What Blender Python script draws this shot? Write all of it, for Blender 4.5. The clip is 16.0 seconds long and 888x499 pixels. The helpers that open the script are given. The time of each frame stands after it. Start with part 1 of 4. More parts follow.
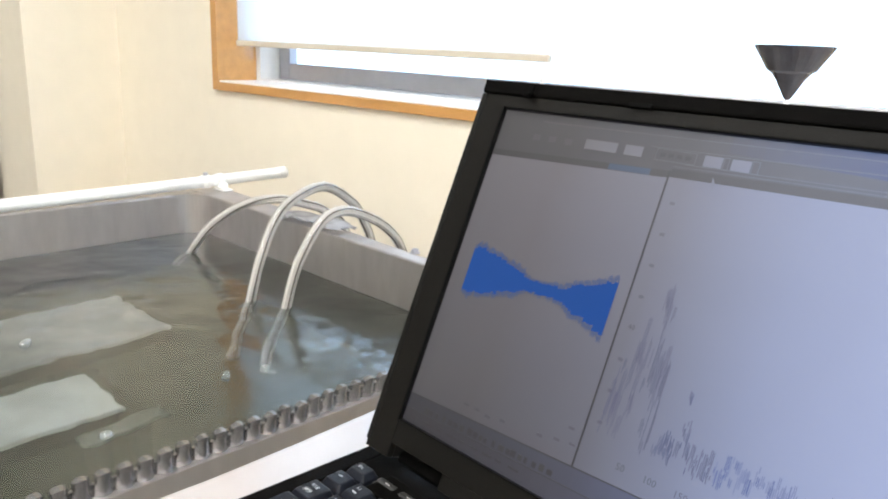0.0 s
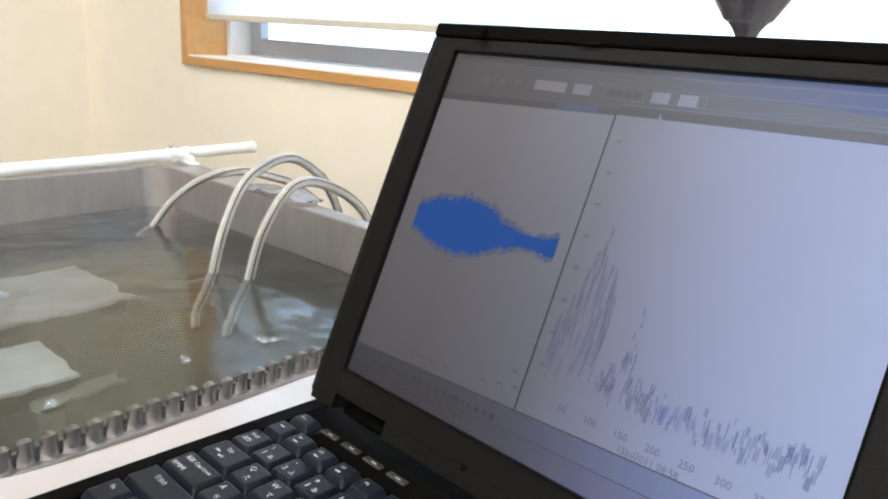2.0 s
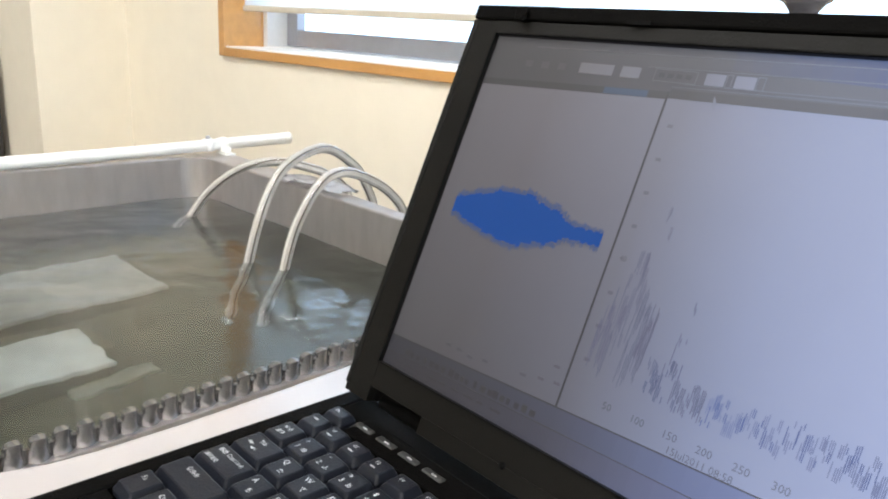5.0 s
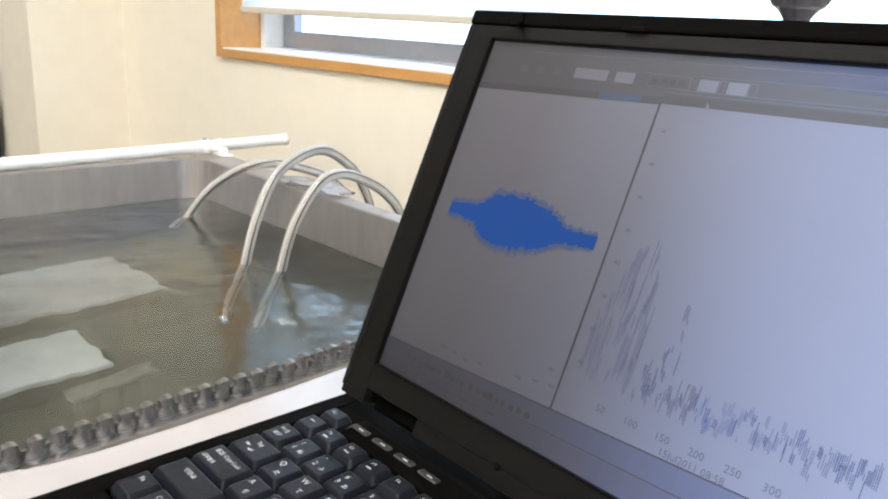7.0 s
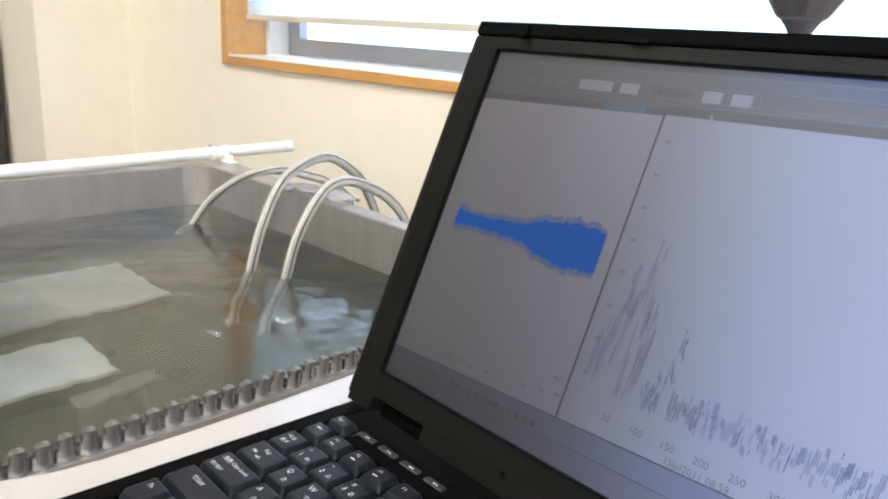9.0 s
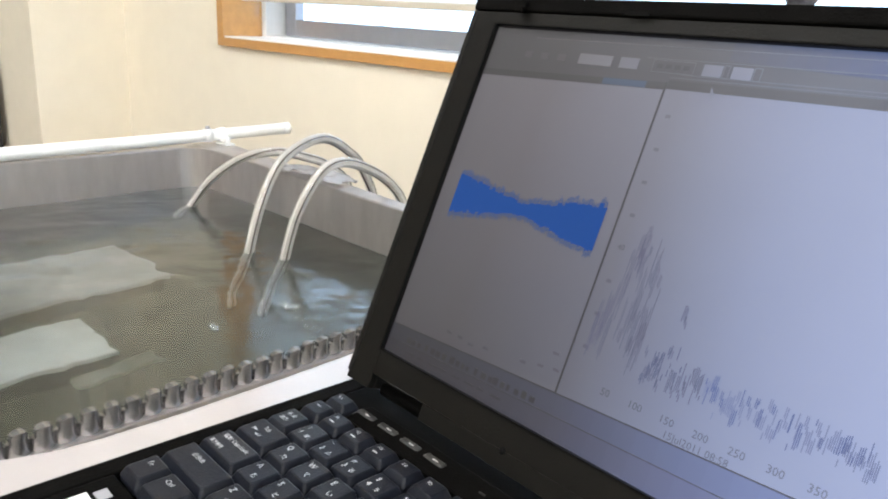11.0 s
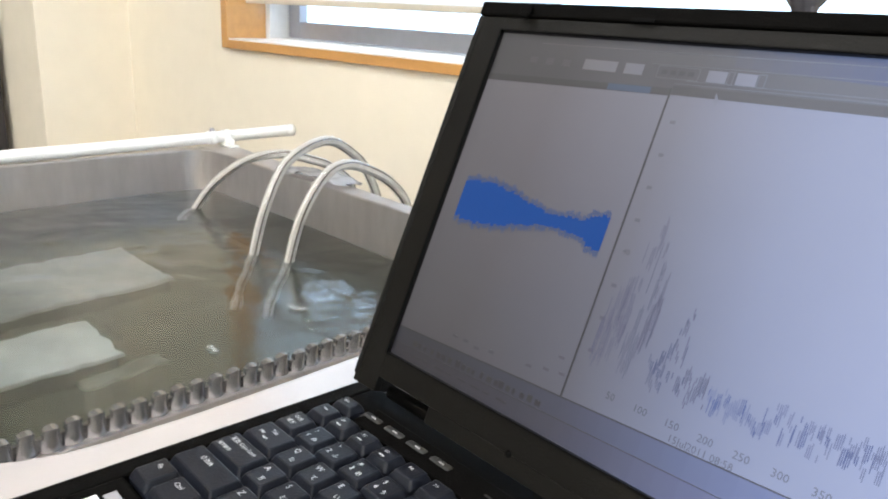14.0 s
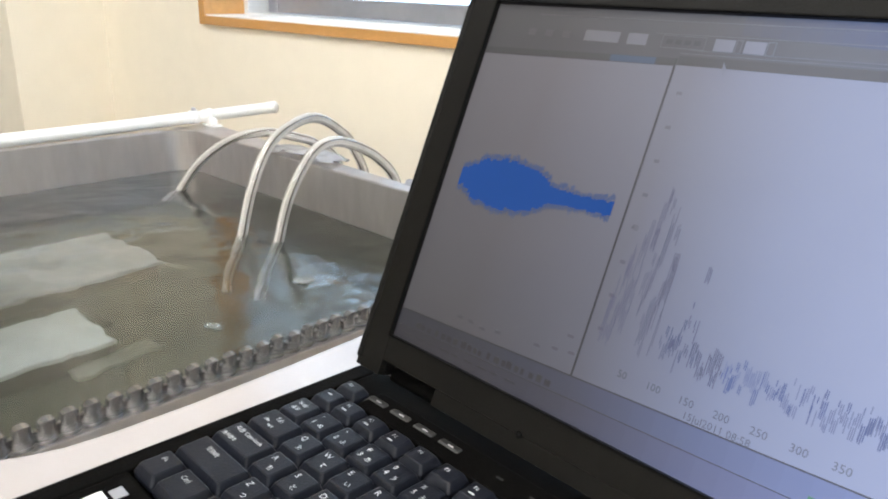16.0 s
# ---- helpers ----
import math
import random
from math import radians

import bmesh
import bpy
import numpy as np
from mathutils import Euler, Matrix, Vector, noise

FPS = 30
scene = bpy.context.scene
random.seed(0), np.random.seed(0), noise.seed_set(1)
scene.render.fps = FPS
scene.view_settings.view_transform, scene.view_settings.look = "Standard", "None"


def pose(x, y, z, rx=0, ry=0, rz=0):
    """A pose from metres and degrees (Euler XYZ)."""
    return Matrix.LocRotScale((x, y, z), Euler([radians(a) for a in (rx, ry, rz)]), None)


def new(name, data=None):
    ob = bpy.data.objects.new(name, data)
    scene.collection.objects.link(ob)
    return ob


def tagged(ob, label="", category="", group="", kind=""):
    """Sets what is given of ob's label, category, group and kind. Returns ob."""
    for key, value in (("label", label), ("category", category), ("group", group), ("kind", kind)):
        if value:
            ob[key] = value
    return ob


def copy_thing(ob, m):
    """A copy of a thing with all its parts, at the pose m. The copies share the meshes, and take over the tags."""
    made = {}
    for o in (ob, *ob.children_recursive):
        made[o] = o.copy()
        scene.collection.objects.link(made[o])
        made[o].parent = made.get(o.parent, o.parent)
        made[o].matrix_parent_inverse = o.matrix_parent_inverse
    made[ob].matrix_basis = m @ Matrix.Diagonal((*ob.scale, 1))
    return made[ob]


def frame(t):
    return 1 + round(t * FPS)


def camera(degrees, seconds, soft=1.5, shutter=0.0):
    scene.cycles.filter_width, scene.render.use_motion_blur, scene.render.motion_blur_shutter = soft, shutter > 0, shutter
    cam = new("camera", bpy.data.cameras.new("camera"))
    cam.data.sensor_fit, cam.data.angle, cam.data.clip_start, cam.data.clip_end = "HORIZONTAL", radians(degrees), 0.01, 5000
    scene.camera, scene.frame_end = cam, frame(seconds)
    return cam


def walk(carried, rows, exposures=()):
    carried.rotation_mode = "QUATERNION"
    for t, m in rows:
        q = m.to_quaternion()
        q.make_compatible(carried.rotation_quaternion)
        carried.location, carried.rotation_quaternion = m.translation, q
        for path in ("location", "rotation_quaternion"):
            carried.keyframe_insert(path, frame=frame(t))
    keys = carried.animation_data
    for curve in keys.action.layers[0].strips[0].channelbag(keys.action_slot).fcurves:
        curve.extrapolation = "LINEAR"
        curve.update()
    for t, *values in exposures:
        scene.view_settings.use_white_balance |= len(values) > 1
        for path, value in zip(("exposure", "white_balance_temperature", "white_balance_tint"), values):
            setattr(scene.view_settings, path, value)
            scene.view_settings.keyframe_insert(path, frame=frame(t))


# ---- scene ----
import itertools

DESK = 0.785        # height of the laptop's key tops over the floor; plan heights below are relative to it
SEC = 16.0
cam = camera(60.48, SEC, soft=2.0)
# seconds, eye x y z, yaw, pitch, roll
ROWS = [
    (0.0, 0.2794, -0.1727, 0.2361, 46.079, -14.970, 2.406),
    (0.5, 0.2708, -0.1634, 0.2288, 46.178, -15.860, 3.114),
    (1.0, 0.2698, -0.1563, 0.2230, 46.149, -15.494, 3.298),
    (1.5, 0.2820, -0.1538, 0.2135, 44.687, -15.898, 3.140),
    (2.0, 0.2893, -0.1566, 0.2110, 44.345, -15.713, 3.410),
    (2.5, 0.2935, -0.1574, 0.2097, 44.952, -15.058, 3.171),
    (3.0, 0.2881, -0.1526, 0.2051, 45.450, -16.086, 3.038),
    (3.5, 0.2793, -0.1495, 0.2049, 47.053, -16.137, 3.058),
    (6.0, 0.2786, -0.1499, 0.2061, 46.849, -16.462, 3.195),
    (6.5, 0.2802, -0.1507, 0.2065, 46.835, -16.405, 3.221),
    (7.0, 0.2809, -0.1512, 0.2075, 46.696, -16.289, 3.308),
    (7.5, 0.2815, -0.1504, 0.2071, 46.570, -16.141, 3.331),
    (8.0, 0.2815, -0.1502, 0.2067, 46.535, -16.092, 3.477),
    (8.5, 0.2821, -0.1525, 0.2082, 46.902, -16.061, 3.278),
    (9.0, 0.2820, -0.1540, 0.2099, 47.017, -15.862, 3.301),
    (9.5, 0.2834, -0.1534, 0.2083, 47.022, -16.225, 3.180),
    (10.0, 0.2829, -0.1524, 0.2047, 46.562, -17.040, 3.137),
    (12.5, 0.2808, -0.1571, 0.2104, 47.218, -17.073, 3.043),
    (13.0, 0.2812, -0.1574, 0.2105, 47.099, -16.967, 3.112),
    (13.5, 0.2824, -0.1572, 0.2102, 47.027, -17.090, 3.051),
    (14.0, 0.2821, -0.1564, 0.2090, 47.047, -17.078, 2.989),
    (14.5, 0.2825, -0.1569, 0.2099, 47.117, -17.098, 2.858),
    (15.0, 0.2816, -0.1578, 0.2108, 47.112, -17.016, 2.945),
    (15.5, 0.2775, -0.1566, 0.2081, 47.585, -17.776, 2.441),
    (16.0, 0.2698, -0.1571, 0.2099, 45.788, -19.092, 1.702),
]
walk(cam, [(t, pose(x, y, DESK + z, 0, 0, yaw) @ pose(0, 0, 0, 90 + pitch, 0, 0) @ pose(0, 0, 0, 0, 0, roll))
           for t, x, y, z, yaw, pitch, roll in ROWS], [(0.0, 0.0), (1.0, -0.03), (2.0, -0.14), (3.0, -0.14), (3.5, -0.05), (6.0, -0.05), (9.0, -0.05), (SEC, -0.05)])

# ---- world and light ----
world = bpy.data.worlds.new("sky")
scene.world = world
world.use_nodes = True
wn = world.node_tree.nodes
sky = wn.new("ShaderNodeTexSky")
sky.sky_type, sky.sun_disc, sky.sun_elevation, sky.sun_rotation = "NISHITA", False, radians(50), radians(20)
world.node_tree.links.new(sky.outputs[0], wn["Background"].inputs[0])
wn["Background"].inputs[1].default_value = 0.12


# ---- materials ----
def material(name, colour, rough=0.5, metal=0.0, vary=0.12, scale=20.0, bump=0.0, bump_scale=120.0, fine=0.5,
             stretch=(1, 1, 1), spec=0.5, coat=0.0):
    """A surface with variation at two scales and fine relief, in object space."""
    m = bpy.data.materials.new(name)
    m.use_nodes = True
    nt = m.node_tree
    n, l = nt.nodes, nt.links
    b = n["Principled BSDF"]
    b.inputs["Metallic"].default_value, b.inputs["Roughness"].default_value = metal, rough
    b.inputs["Specular IOR Level"].default_value = spec
    b.inputs["Coat Weight"].default_value = coat
    co = n.new("ShaderNodeTexCoord")
    mp = n.new("ShaderNodeMapping")
    mp.inputs["Scale"].default_value = stretch
    l.new(co.outputs["Object"], mp.inputs[0])
    big, small = n.new("ShaderNodeTexNoise"), n.new("ShaderNodeTexNoise")
    big.inputs["Scale"].default_value, small.inputs["Scale"].default_value = scale * 0.2, scale * 2.5
    big.inputs["Detail"].default_value, small.inputs["Detail"].default_value = 3, 6
    l.new(mp.outputs[0], big.inputs[0]), l.new(mp.outputs[0], small.inputs[0])
    add = n.new("ShaderNodeMix")
    add.data_type, add.inputs[0].default_value = "FLOAT", fine
    l.new(big.outputs[0], add.inputs[2]), l.new(small.outputs[0], add.inputs[3])
    ramp = n.new("ShaderNodeMapRange")
    ramp.inputs[1].default_value, ramp.inputs[2].default_value = 0.3, 0.7
    ramp.inputs[3].default_value, ramp.inputs[4].default_value = 1 - vary, 1 + vary
    l.new(add.outputs[0], ramp.inputs[0])
    mul = n.new("ShaderNodeVectorMath")
    mul.operation, mul.inputs[0].default_value = "MULTIPLY", colour
    l.new(ramp.outputs[0], mul.inputs[1])
    l.new(mul.outputs[0], b.inputs["Base Color"])
    rr = n.new("ShaderNodeMapRange")
    rr.inputs[3].default_value, rr.inputs[4].default_value = max(0.02, rough * 0.8), min(1.0, rough * 1.2)
    l.new(big.outputs[0], rr.inputs[0]), l.new(rr.outputs[0], b.inputs["Roughness"])
    if bump:
        bt, bp = n.new("ShaderNodeTexNoise"), n.new("ShaderNodeBump")
        bt.inputs["Scale"].default_value, bt.inputs["Detail"].default_value = bump_scale, 4
        bp.inputs["Strength"].default_value, bp.inputs["Distance"].default_value = bump, 0.002
        l.new(mp.outputs[0], bt.inputs[0]), l.new(bt.outputs[0], bp.inputs["Height"])
        l.new(bp.outputs[0], b.inputs["Normal"])
    return m


def glowing(name, colour, strength=1.0):
    m = bpy.data.materials.new(name)
    m.use_nodes = True
    b = m.node_tree.nodes["Principled BSDF"]
    b.inputs["Base Color"].default_value = (0.02, 0.02, 0.02, 1)
    b.inputs["Roughness"].default_value = 0.6
    b.inputs["Specular IOR Level"].default_value = 0.1
    b.inputs["Emission Color"].default_value = (*colour, 1)
    b.inputs["Emission Strength"].default_value = strength
    return m


def clear(name, colour, rough, ior, alpha=1.0):
    m = bpy.data.materials.new(name)
    m.use_nodes = True
    b = m.node_tree.nodes["Principled BSDF"]
    b.inputs["Base Color"].default_value = (*colour, 1)
    b.inputs["Roughness"].default_value, b.inputs["IOR"].default_value = rough, ior
    b.inputs["Transmission Weight"].default_value = alpha
    return m


CREAM = material("cream_wall_paint", (0.84, 0.768, 0.635), 0.75, vary=0.035, scale=6, bump=0.12, bump_scale=250)
CEIL = material("white_ceiling_board", (0.8, 0.79, 0.76), 0.8, vary=0.05, bump=0.2)
FLOOR = material("grey_vinyl_floor", (0.3, 0.29, 0.27), 0.45, vary=0.15, scale=8)
WOOD = material("orange_stained_wood", (0.58, 0.295, 0.09), 0.35, coat=0.9, vary=0.16, scale=30, bump=0.15, stretch=(1, 8, 8))
WHITE = material("white_plastic", (0.82, 0.81, 0.79), 0.4, vary=0.05)
ALU = material("grey_aluminium", (0.42, 0.42, 0.45), 0.4, 0.5, vary=0.06)
STEEL = material("brushed_stainless_steel", (0.515, 0.487, 0.475), 0.34, 0.84, vary=0.16, scale=16, bump=0.06, bump_scale=60, stretch=(1, 1, 0.3))
TRIM = material("grey_notched_steel", (0.32, 0.31, 0.315), 0.21, 0.85, vary=0.25, scale=60, bump=0.15, bump_scale=220)
TABLE = material("beige_laminate", (0.42, 0.384, 0.372), 0.16, spec=1.0, vary=0.05, scale=10, bump=0.05, bump_scale=300)
PVC = material("white_pvc_pipe", (0.84, 0.83, 0.8), 0.35, vary=0.05, scale=25)
BLACK = material("black_rubberised_plastic", (0.0032, 0.0030, 0.0028), 0.6, spec=0.02, vary=0.25, scale=40, bump=0.2, bump_scale=900)
DARK = material("dark_grey_bezel", (0.0054, 0.0050, 0.0043), 0.42, spec=0.11, vary=0.2, scale=25, bump=0.15, bump_scale=1200)
KEYCAP = material("black_keycap", (0.0065, 0.0078, 0.0125), 0.40, spec=0.24, vary=0.2, scale=90, bump=0.15, bump_scale=900)
LEGEND = material("white_key_print", (0.62, 0.62, 0.62), 0.6, vary=0.1, scale=200)
BUTTON = material("grey_button", (0.017, 0.017, 0.0165), 0.45, vary=0.15, scale=90)
SLUDGE = material("olive_tank_bottom", (0.055, 0.058, 0.043), 0.9, vary=0.6, scale=14, fine=0.35, bump=0.6, bump_scale=30)
# colour for the dimming of murky water and the shade under the slabs
MURK_SHADE = material("murk_shade_dark", (0.034, 0.035, 0.031), 0.9, vary=0.5, scale=14, fine=0.4, bump=0.4, bump_scale=60)
DULL_PLATE = material("dull_pale_plate", (0.54, 0.565, 0.575), 0.7, vary=0.3, scale=22, fine=0.35)
PLATE = material("pale_green_plate", (0.82, 0.87, 0.86), 0.6, vary=0.08, scale=14)
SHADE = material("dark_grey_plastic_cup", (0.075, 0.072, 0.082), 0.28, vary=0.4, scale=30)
BOARD = material("beige_grey_board", (0.33, 0.29, 0.23), 0.6, vary=0.15)
CABINET = material("dark_cabinet", (0.035, 0.03, 0.03), 0.5, vary=0.2)


# ---- shapes ----
def box(bm, x0, x1, y0, y1, z0, z1, bevel=0.0, m=None, seg=2):
    made = bmesh.ops.create_cube(bm, size=1.0, matrix=Matrix.Translation(((x0 + x1) / 2, (y0 + y1) / 2, (z0 + z1) / 2))
                                 @ Matrix.Diagonal((x1 - x0, y1 - y0, z1 - z0, 1)))
    vs = made["verts"]
    if bevel:
        es = list({e for v in vs for e in v.link_edges})
        out = bmesh.ops.bevel(bm, geom=es, offset=bevel, segments=seg, affect="EDGES", profile=0.5)
        vs = list({v for f in out["faces"] for v in f.verts} | {v for v in vs if v.is_valid})
    if m is not None:
        bmesh.ops.transform(bm, matrix=m, verts=vs)
    return vs


def mesh_from(name, bm, mat, smooth=False):
    me = bpy.data.meshes.new(name)
    bmesh.ops.recalc_face_normals(bm, faces=bm.faces)
    bm.to_mesh(me)
    bm.free()
    for mt in (mat if isinstance(mat, (list, tuple)) else [mat]):
        me.materials.append(mt)
    if smooth:
        for p in me.polygons:
            p.use_smooth = True
    return me


def part(name, bm, mat, parent=None, label="", smooth=False):
    """One mesh object, under a thing or a part."""
    ob = new(name, mesh_from(name, bm, mat, smooth))
    ob.parent = parent
    return tagged(ob, label)


def block(name, mat, parent, x0, x1, y0, y1, z0, z1, bevel=0.0, label=""):
    bm = bmesh.new()
    box(bm, x0, x1, y0, y1, z0, z1, bevel)
    return part(name, bm, mat, parent, label)


def spline(points, steps):
    """A smooth line through the points."""
    P = [Vector(p) for p in points]
    P = [2 * P[0] - P[1]] + P + [2 * P[-1] - P[-2]]
    out = []
    for i in range(1, len(P) - 2):
        a, b, c, d = P[i - 1:i + 3]
        for k in range(steps):
            t = k / steps
            out.append(0.5 * (2 * b + (c - a) * t + (2 * a - 5 * b + 4 * c - d) * t * t + (3 * b - a - 3 * c + d) * t ** 3))
    return out + [P[-2]]


def tube(bm, line, radius, sides=14, cap=True):
    rings = []
    for i, p in enumerate(line):
        d = (line[min(i + 1, len(line) - 1)] - line[max(i - 1, 0)]).normalized()
        u = d.cross(Vector((0.95, 0.3, 0.08))).normalized()
        v = d.cross(u)
        r = radius(i / (len(line) - 1)) if callable(radius) else radius
        rings.append([bm.verts.new(p + r * (math.cos(2 * math.pi * k / sides) * u + math.sin(2 * math.pi * k / sides) * v)) for k in range(sides)])
    for a, b in zip(rings, rings[1:]):
        for k in range(sides):
            bm.faces.new((a[k], a[(k + 1) % sides], b[(k + 1) % sides], b[k]))
    if cap:
        bm.faces.new(rings[0]), bm.faces.new(rings[-1])


def lathe(bm, profile, sides=32, m=None):
    rings = []
    for r, z in profile:
        rings.append([bm.verts.new((m or Matrix()) @ Vector((r * math.cos(2 * math.pi * k / sides), r * math.sin(2 * math.pi * k / sides), z))) for k in range(sides)])
    for a, b in zip(rings, rings[1:]):
        for k in range(sides):
            bm.faces.new((a[k], a[(k + 1) % sides], b[(k + 1) % sides], b[k]))
    bm.faces.new(rings[0]), bm.faces.new(rings[-1])


def thing(name, m, label, category, group="", kind=""):
    ob = new(name)
    ob.empty_display_size = 0.05
    ob.matrix_basis = m
    return tagged(ob, label, category, group, kind)


def setting(name, bm, mat, m=None, label="", category=""):
    ob = part(name, bm, mat)
    ob.matrix_basis = m or Matrix()
    return tagged(ob, label, category, kind="structure")


# ---- room ----
WALL = pose(-1.617, 0.801, 0, 0, 0, 4.46)     # along the window wall; its y goes outside
WX, WTOP, WZ = 2.35, 2.05, DESK + 0.101       # the window's outer size and lower edge
D = 0.24                                      # wall thickness


def room():
    bm = bmesh.new()
    box(bm, -4.2, 0, 0, D, 0, 2.6)
    box(bm, WX, 5.2, 0, D, 0, 2.6)
    box(bm, 0, WX, 0, D, 0, WZ)
    box(bm, 0, WX, 0, D, WTOP, 2.6)
    setting("wall_north", bm, CREAM, WALL, "cream painted wall with a wide window", "wall")
    bm = bmesh.new()
    box(bm, -4.2, 5.2, -5.2, D, -0.1, 0)
    setting("floor", bm, FLOOR, WALL, "grey vinyl floor", "floor")
    bm = bmesh.new()
    box(bm, -4.2, 5.2, -5.2, D, 2.6, 2.7)
    setting("ceiling", bm, CEIL, WALL, "white board ceiling", "ceiling")
    bm = bmesh.new()
    box(bm, -4.2, -4.0, -5.2, -0.003, 0, 2.6)
    setting("wall_west", bm, CREAM, WALL, "cream painted wall", "wall")
    # unseen wall; its opening is added to light the pillar and tank from the side
    bm = bmesh.new()
    for y0, y1, z0, z1 in ((-5.2, -3.4, 0, 2.6), (-0.6, -0.003, 0, 2.6), (-3.4, -0.6, 0, 0.9), (-3.4, -0.6, 2.2, 2.6)):
        box(bm, 5.0, 5.2, y0, y1, z0, z1)
    setting("wall_east", bm, CREAM, WALL, "unseen cream painted wall with a wide opening added for side light", "wall")
    bm = bmesh.new()
    box(bm, -3.99, 4.99, -5.2, -5.0, 0, 2.59)
    setting("wall_south", bm, CREAM, WALL, "cream painted wall", "wall")
    bm = bmesh.new()
    box(bm, -1.6, -0.552, -0.27, 0.05, 0, 2.598)
    setting("pillar", bm, CREAM, WALL, "cream painted pillar in the corner of the room", "pillar")


def window():
    root = thing("window_1", WALL, "orange wood framed window with grey sashes, glaring white outside", "window", kind="structure")
    f, dep = 0.026, 0.105
    for nm, b in (("frame_left", (-0.0, f, -0.014, dep, WZ, WTOP)), ("frame_right", (WX - f, WX, -0.014, dep, WZ, WTOP)),
                  ("frame_top", (f, WX - f, -0.014, dep, WTOP - f, WTOP)), ("window_sill", (f, WX - f, -0.014, dep, WZ, WZ + 0.021))):
        block("window_frame" if nm != "window_sill" else nm, WOOD, root, *b, bevel=0.0015)
    # white inner board on the sill, and the outer frame
    block("sill_board", WHITE, root, f + 0.001, WX - f - 0.001, -0.010, dep, WZ + 0.021, WZ + 0.025, 0.001, "white laminated sill board")
    for b in ((0.004, 0.042, dep + 0.001, D - 0.01, WZ + 0.001, WTOP - 0.001), (WX - 0.042, WX - 0.004, dep + 0.001, D - 0.01, WZ + 0.001, WTOP - 0.001),
              (0.042, WX - 0.042, dep + 0.001, D - 0.01, WZ + 0.001, WZ + 0.028), (0.042, WX - 0.042, dep + 0.001, D - 0.01, WTOP - 0.04, WTOP - 0.001)):
        block("outer_frame", WHITE, root, *b, bevel=0.002, label="white outer frame")
    for x0, x1, y in ((0.046, WX - 0.046, 0.165),):
        sash = thing("sash", Matrix(), "", "")
        sash.parent = root
        for b in ((x0, x0 + 0.045, y, y + 0.028, WZ + 0.03, WTOP - 0.042), (x1 - 0.045, x1, y, y + 0.028, WZ + 0.03, WTOP - 0.042),
                  (x0 + 0.045, x1 - 0.045, y, y + 0.028, WZ + 0.03, WZ + 0.072), (x0 + 0.045, x1 - 0.045, y, y + 0.028, WTOP - 0.082, WTOP - 0.042)):
            block("sash_rail", ALU, sash, *b, bevel=0.003)
        pane = block("pane", clear("window_glass", (1, 1, 1), 0.0, 1.02), sash, x0 + 0.046, x1 - 0.046, y + 0.012, y + 0.016, WZ + 0.073, WTOP - 0.083)
        pane.visible_shadow = False


def blind():
    root = thing("roller_blind", WALL @ pose(0, 0.045, 0), "white fabric roller blind with cream bottom bar, pulled down", "blind")
    m = bpy.data.materials.new("white_blind_fabric")
    m.use_nodes = True
    n, l = m.node_tree.nodes, m.node_tree.links
    tr, df, mx, tx = n.new("ShaderNodeBsdfTranslucent"), n.new("ShaderNodeBsdfDiffuse"), n.new("ShaderNodeMixShader"), n.new("ShaderNodeTexWave")
    tr.inputs[0].default_value = df.inputs[0].default_value = (0.90, 0.91, 0.91, 1)
    mx.inputs[0].default_value = 0.92
    l.new(tr.outputs[0], mx.inputs[2]), l.new(df.outputs[0], mx.inputs[1]), l.new(mx.outputs[0], n["Material Output"].inputs[0])
    bp = n.new("ShaderNodeBump")
    tx.inputs["Scale"].default_value, bp.inputs["Strength"].default_value = 400, 0.05
    l.new(tx.outputs[1], bp.inputs["Height"]), l.new(bp.outputs[0], df.inputs["Normal"])
    block("fabric", m, root, 0.034, 1.012, -0.0004, 0.0004, DESK + 0.228, WTOP - 0.07)
    bm = bmesh.new()
    box(bm, 0.032, 1.016, -0.006, 0.006, DESK + 0.214, DESK + 0.2285, 0.003)
    part("bottom_bar", bm, material("cream_bar", (0.62, 0.55, 0.44), 0.5, vary=0.05), root)
    bm = bmesh.new()
    tube(bm, [Vector((0.03, 0, WTOP - 0.055)), Vector((1.02, 0, WTOP - 0.055))], 0.022, 20)
    part("roller", bm, WHITE, root, smooth=True)
    bm = bmesh.new()
    tube(bm, [Vector((1.003, -0.003, DESK + 0.214)), Vector((1.0035, -0.003, DESK + 0.2)), Vector((1.002, -0.003, DESK + 0.176))], lambda s: 0.0015 + 0.004 * s * s, 10)
    part("pull_cord", bm, WHITE, root, "white pull cord with a knob", True)


def outside():
    bm = bmesh.new()
    box(bm, -9, 9, 6.0, 6.1, -4, 9)
    ob = part("backdrop", bm, glowing("bright_overcast_sky", (0.58, 0.77, 1.0), SKY))
    ob.matrix_basis = WALL
    tagged(ob, "bright hazy white daylight sky", "sky", kind="structure")
    # unseen glowing sheet outside the added east opening, the source of the side light
    bm = bmesh.new()
    box(bm, 12.0, 12.1, -11, 6, -4, 9)
    ob = part("backdrop", bm, bpy.data.materials["bright_overcast_sky"])
    ob.matrix_basis = WALL
    tagged(ob, "bright hazy white daylight sky", "sky", kind="structure")
    bm = bmesh.new()
    box(bm, -60, 60, -60, 60, -4.1, -4)
    setting("ground", bm, material("grey_yard", (0.35, 0.34, 0.32), 0.9), None, "pale grey yard outside", "ground")


SKY, FILL_GLOW = 3.7, 11.1


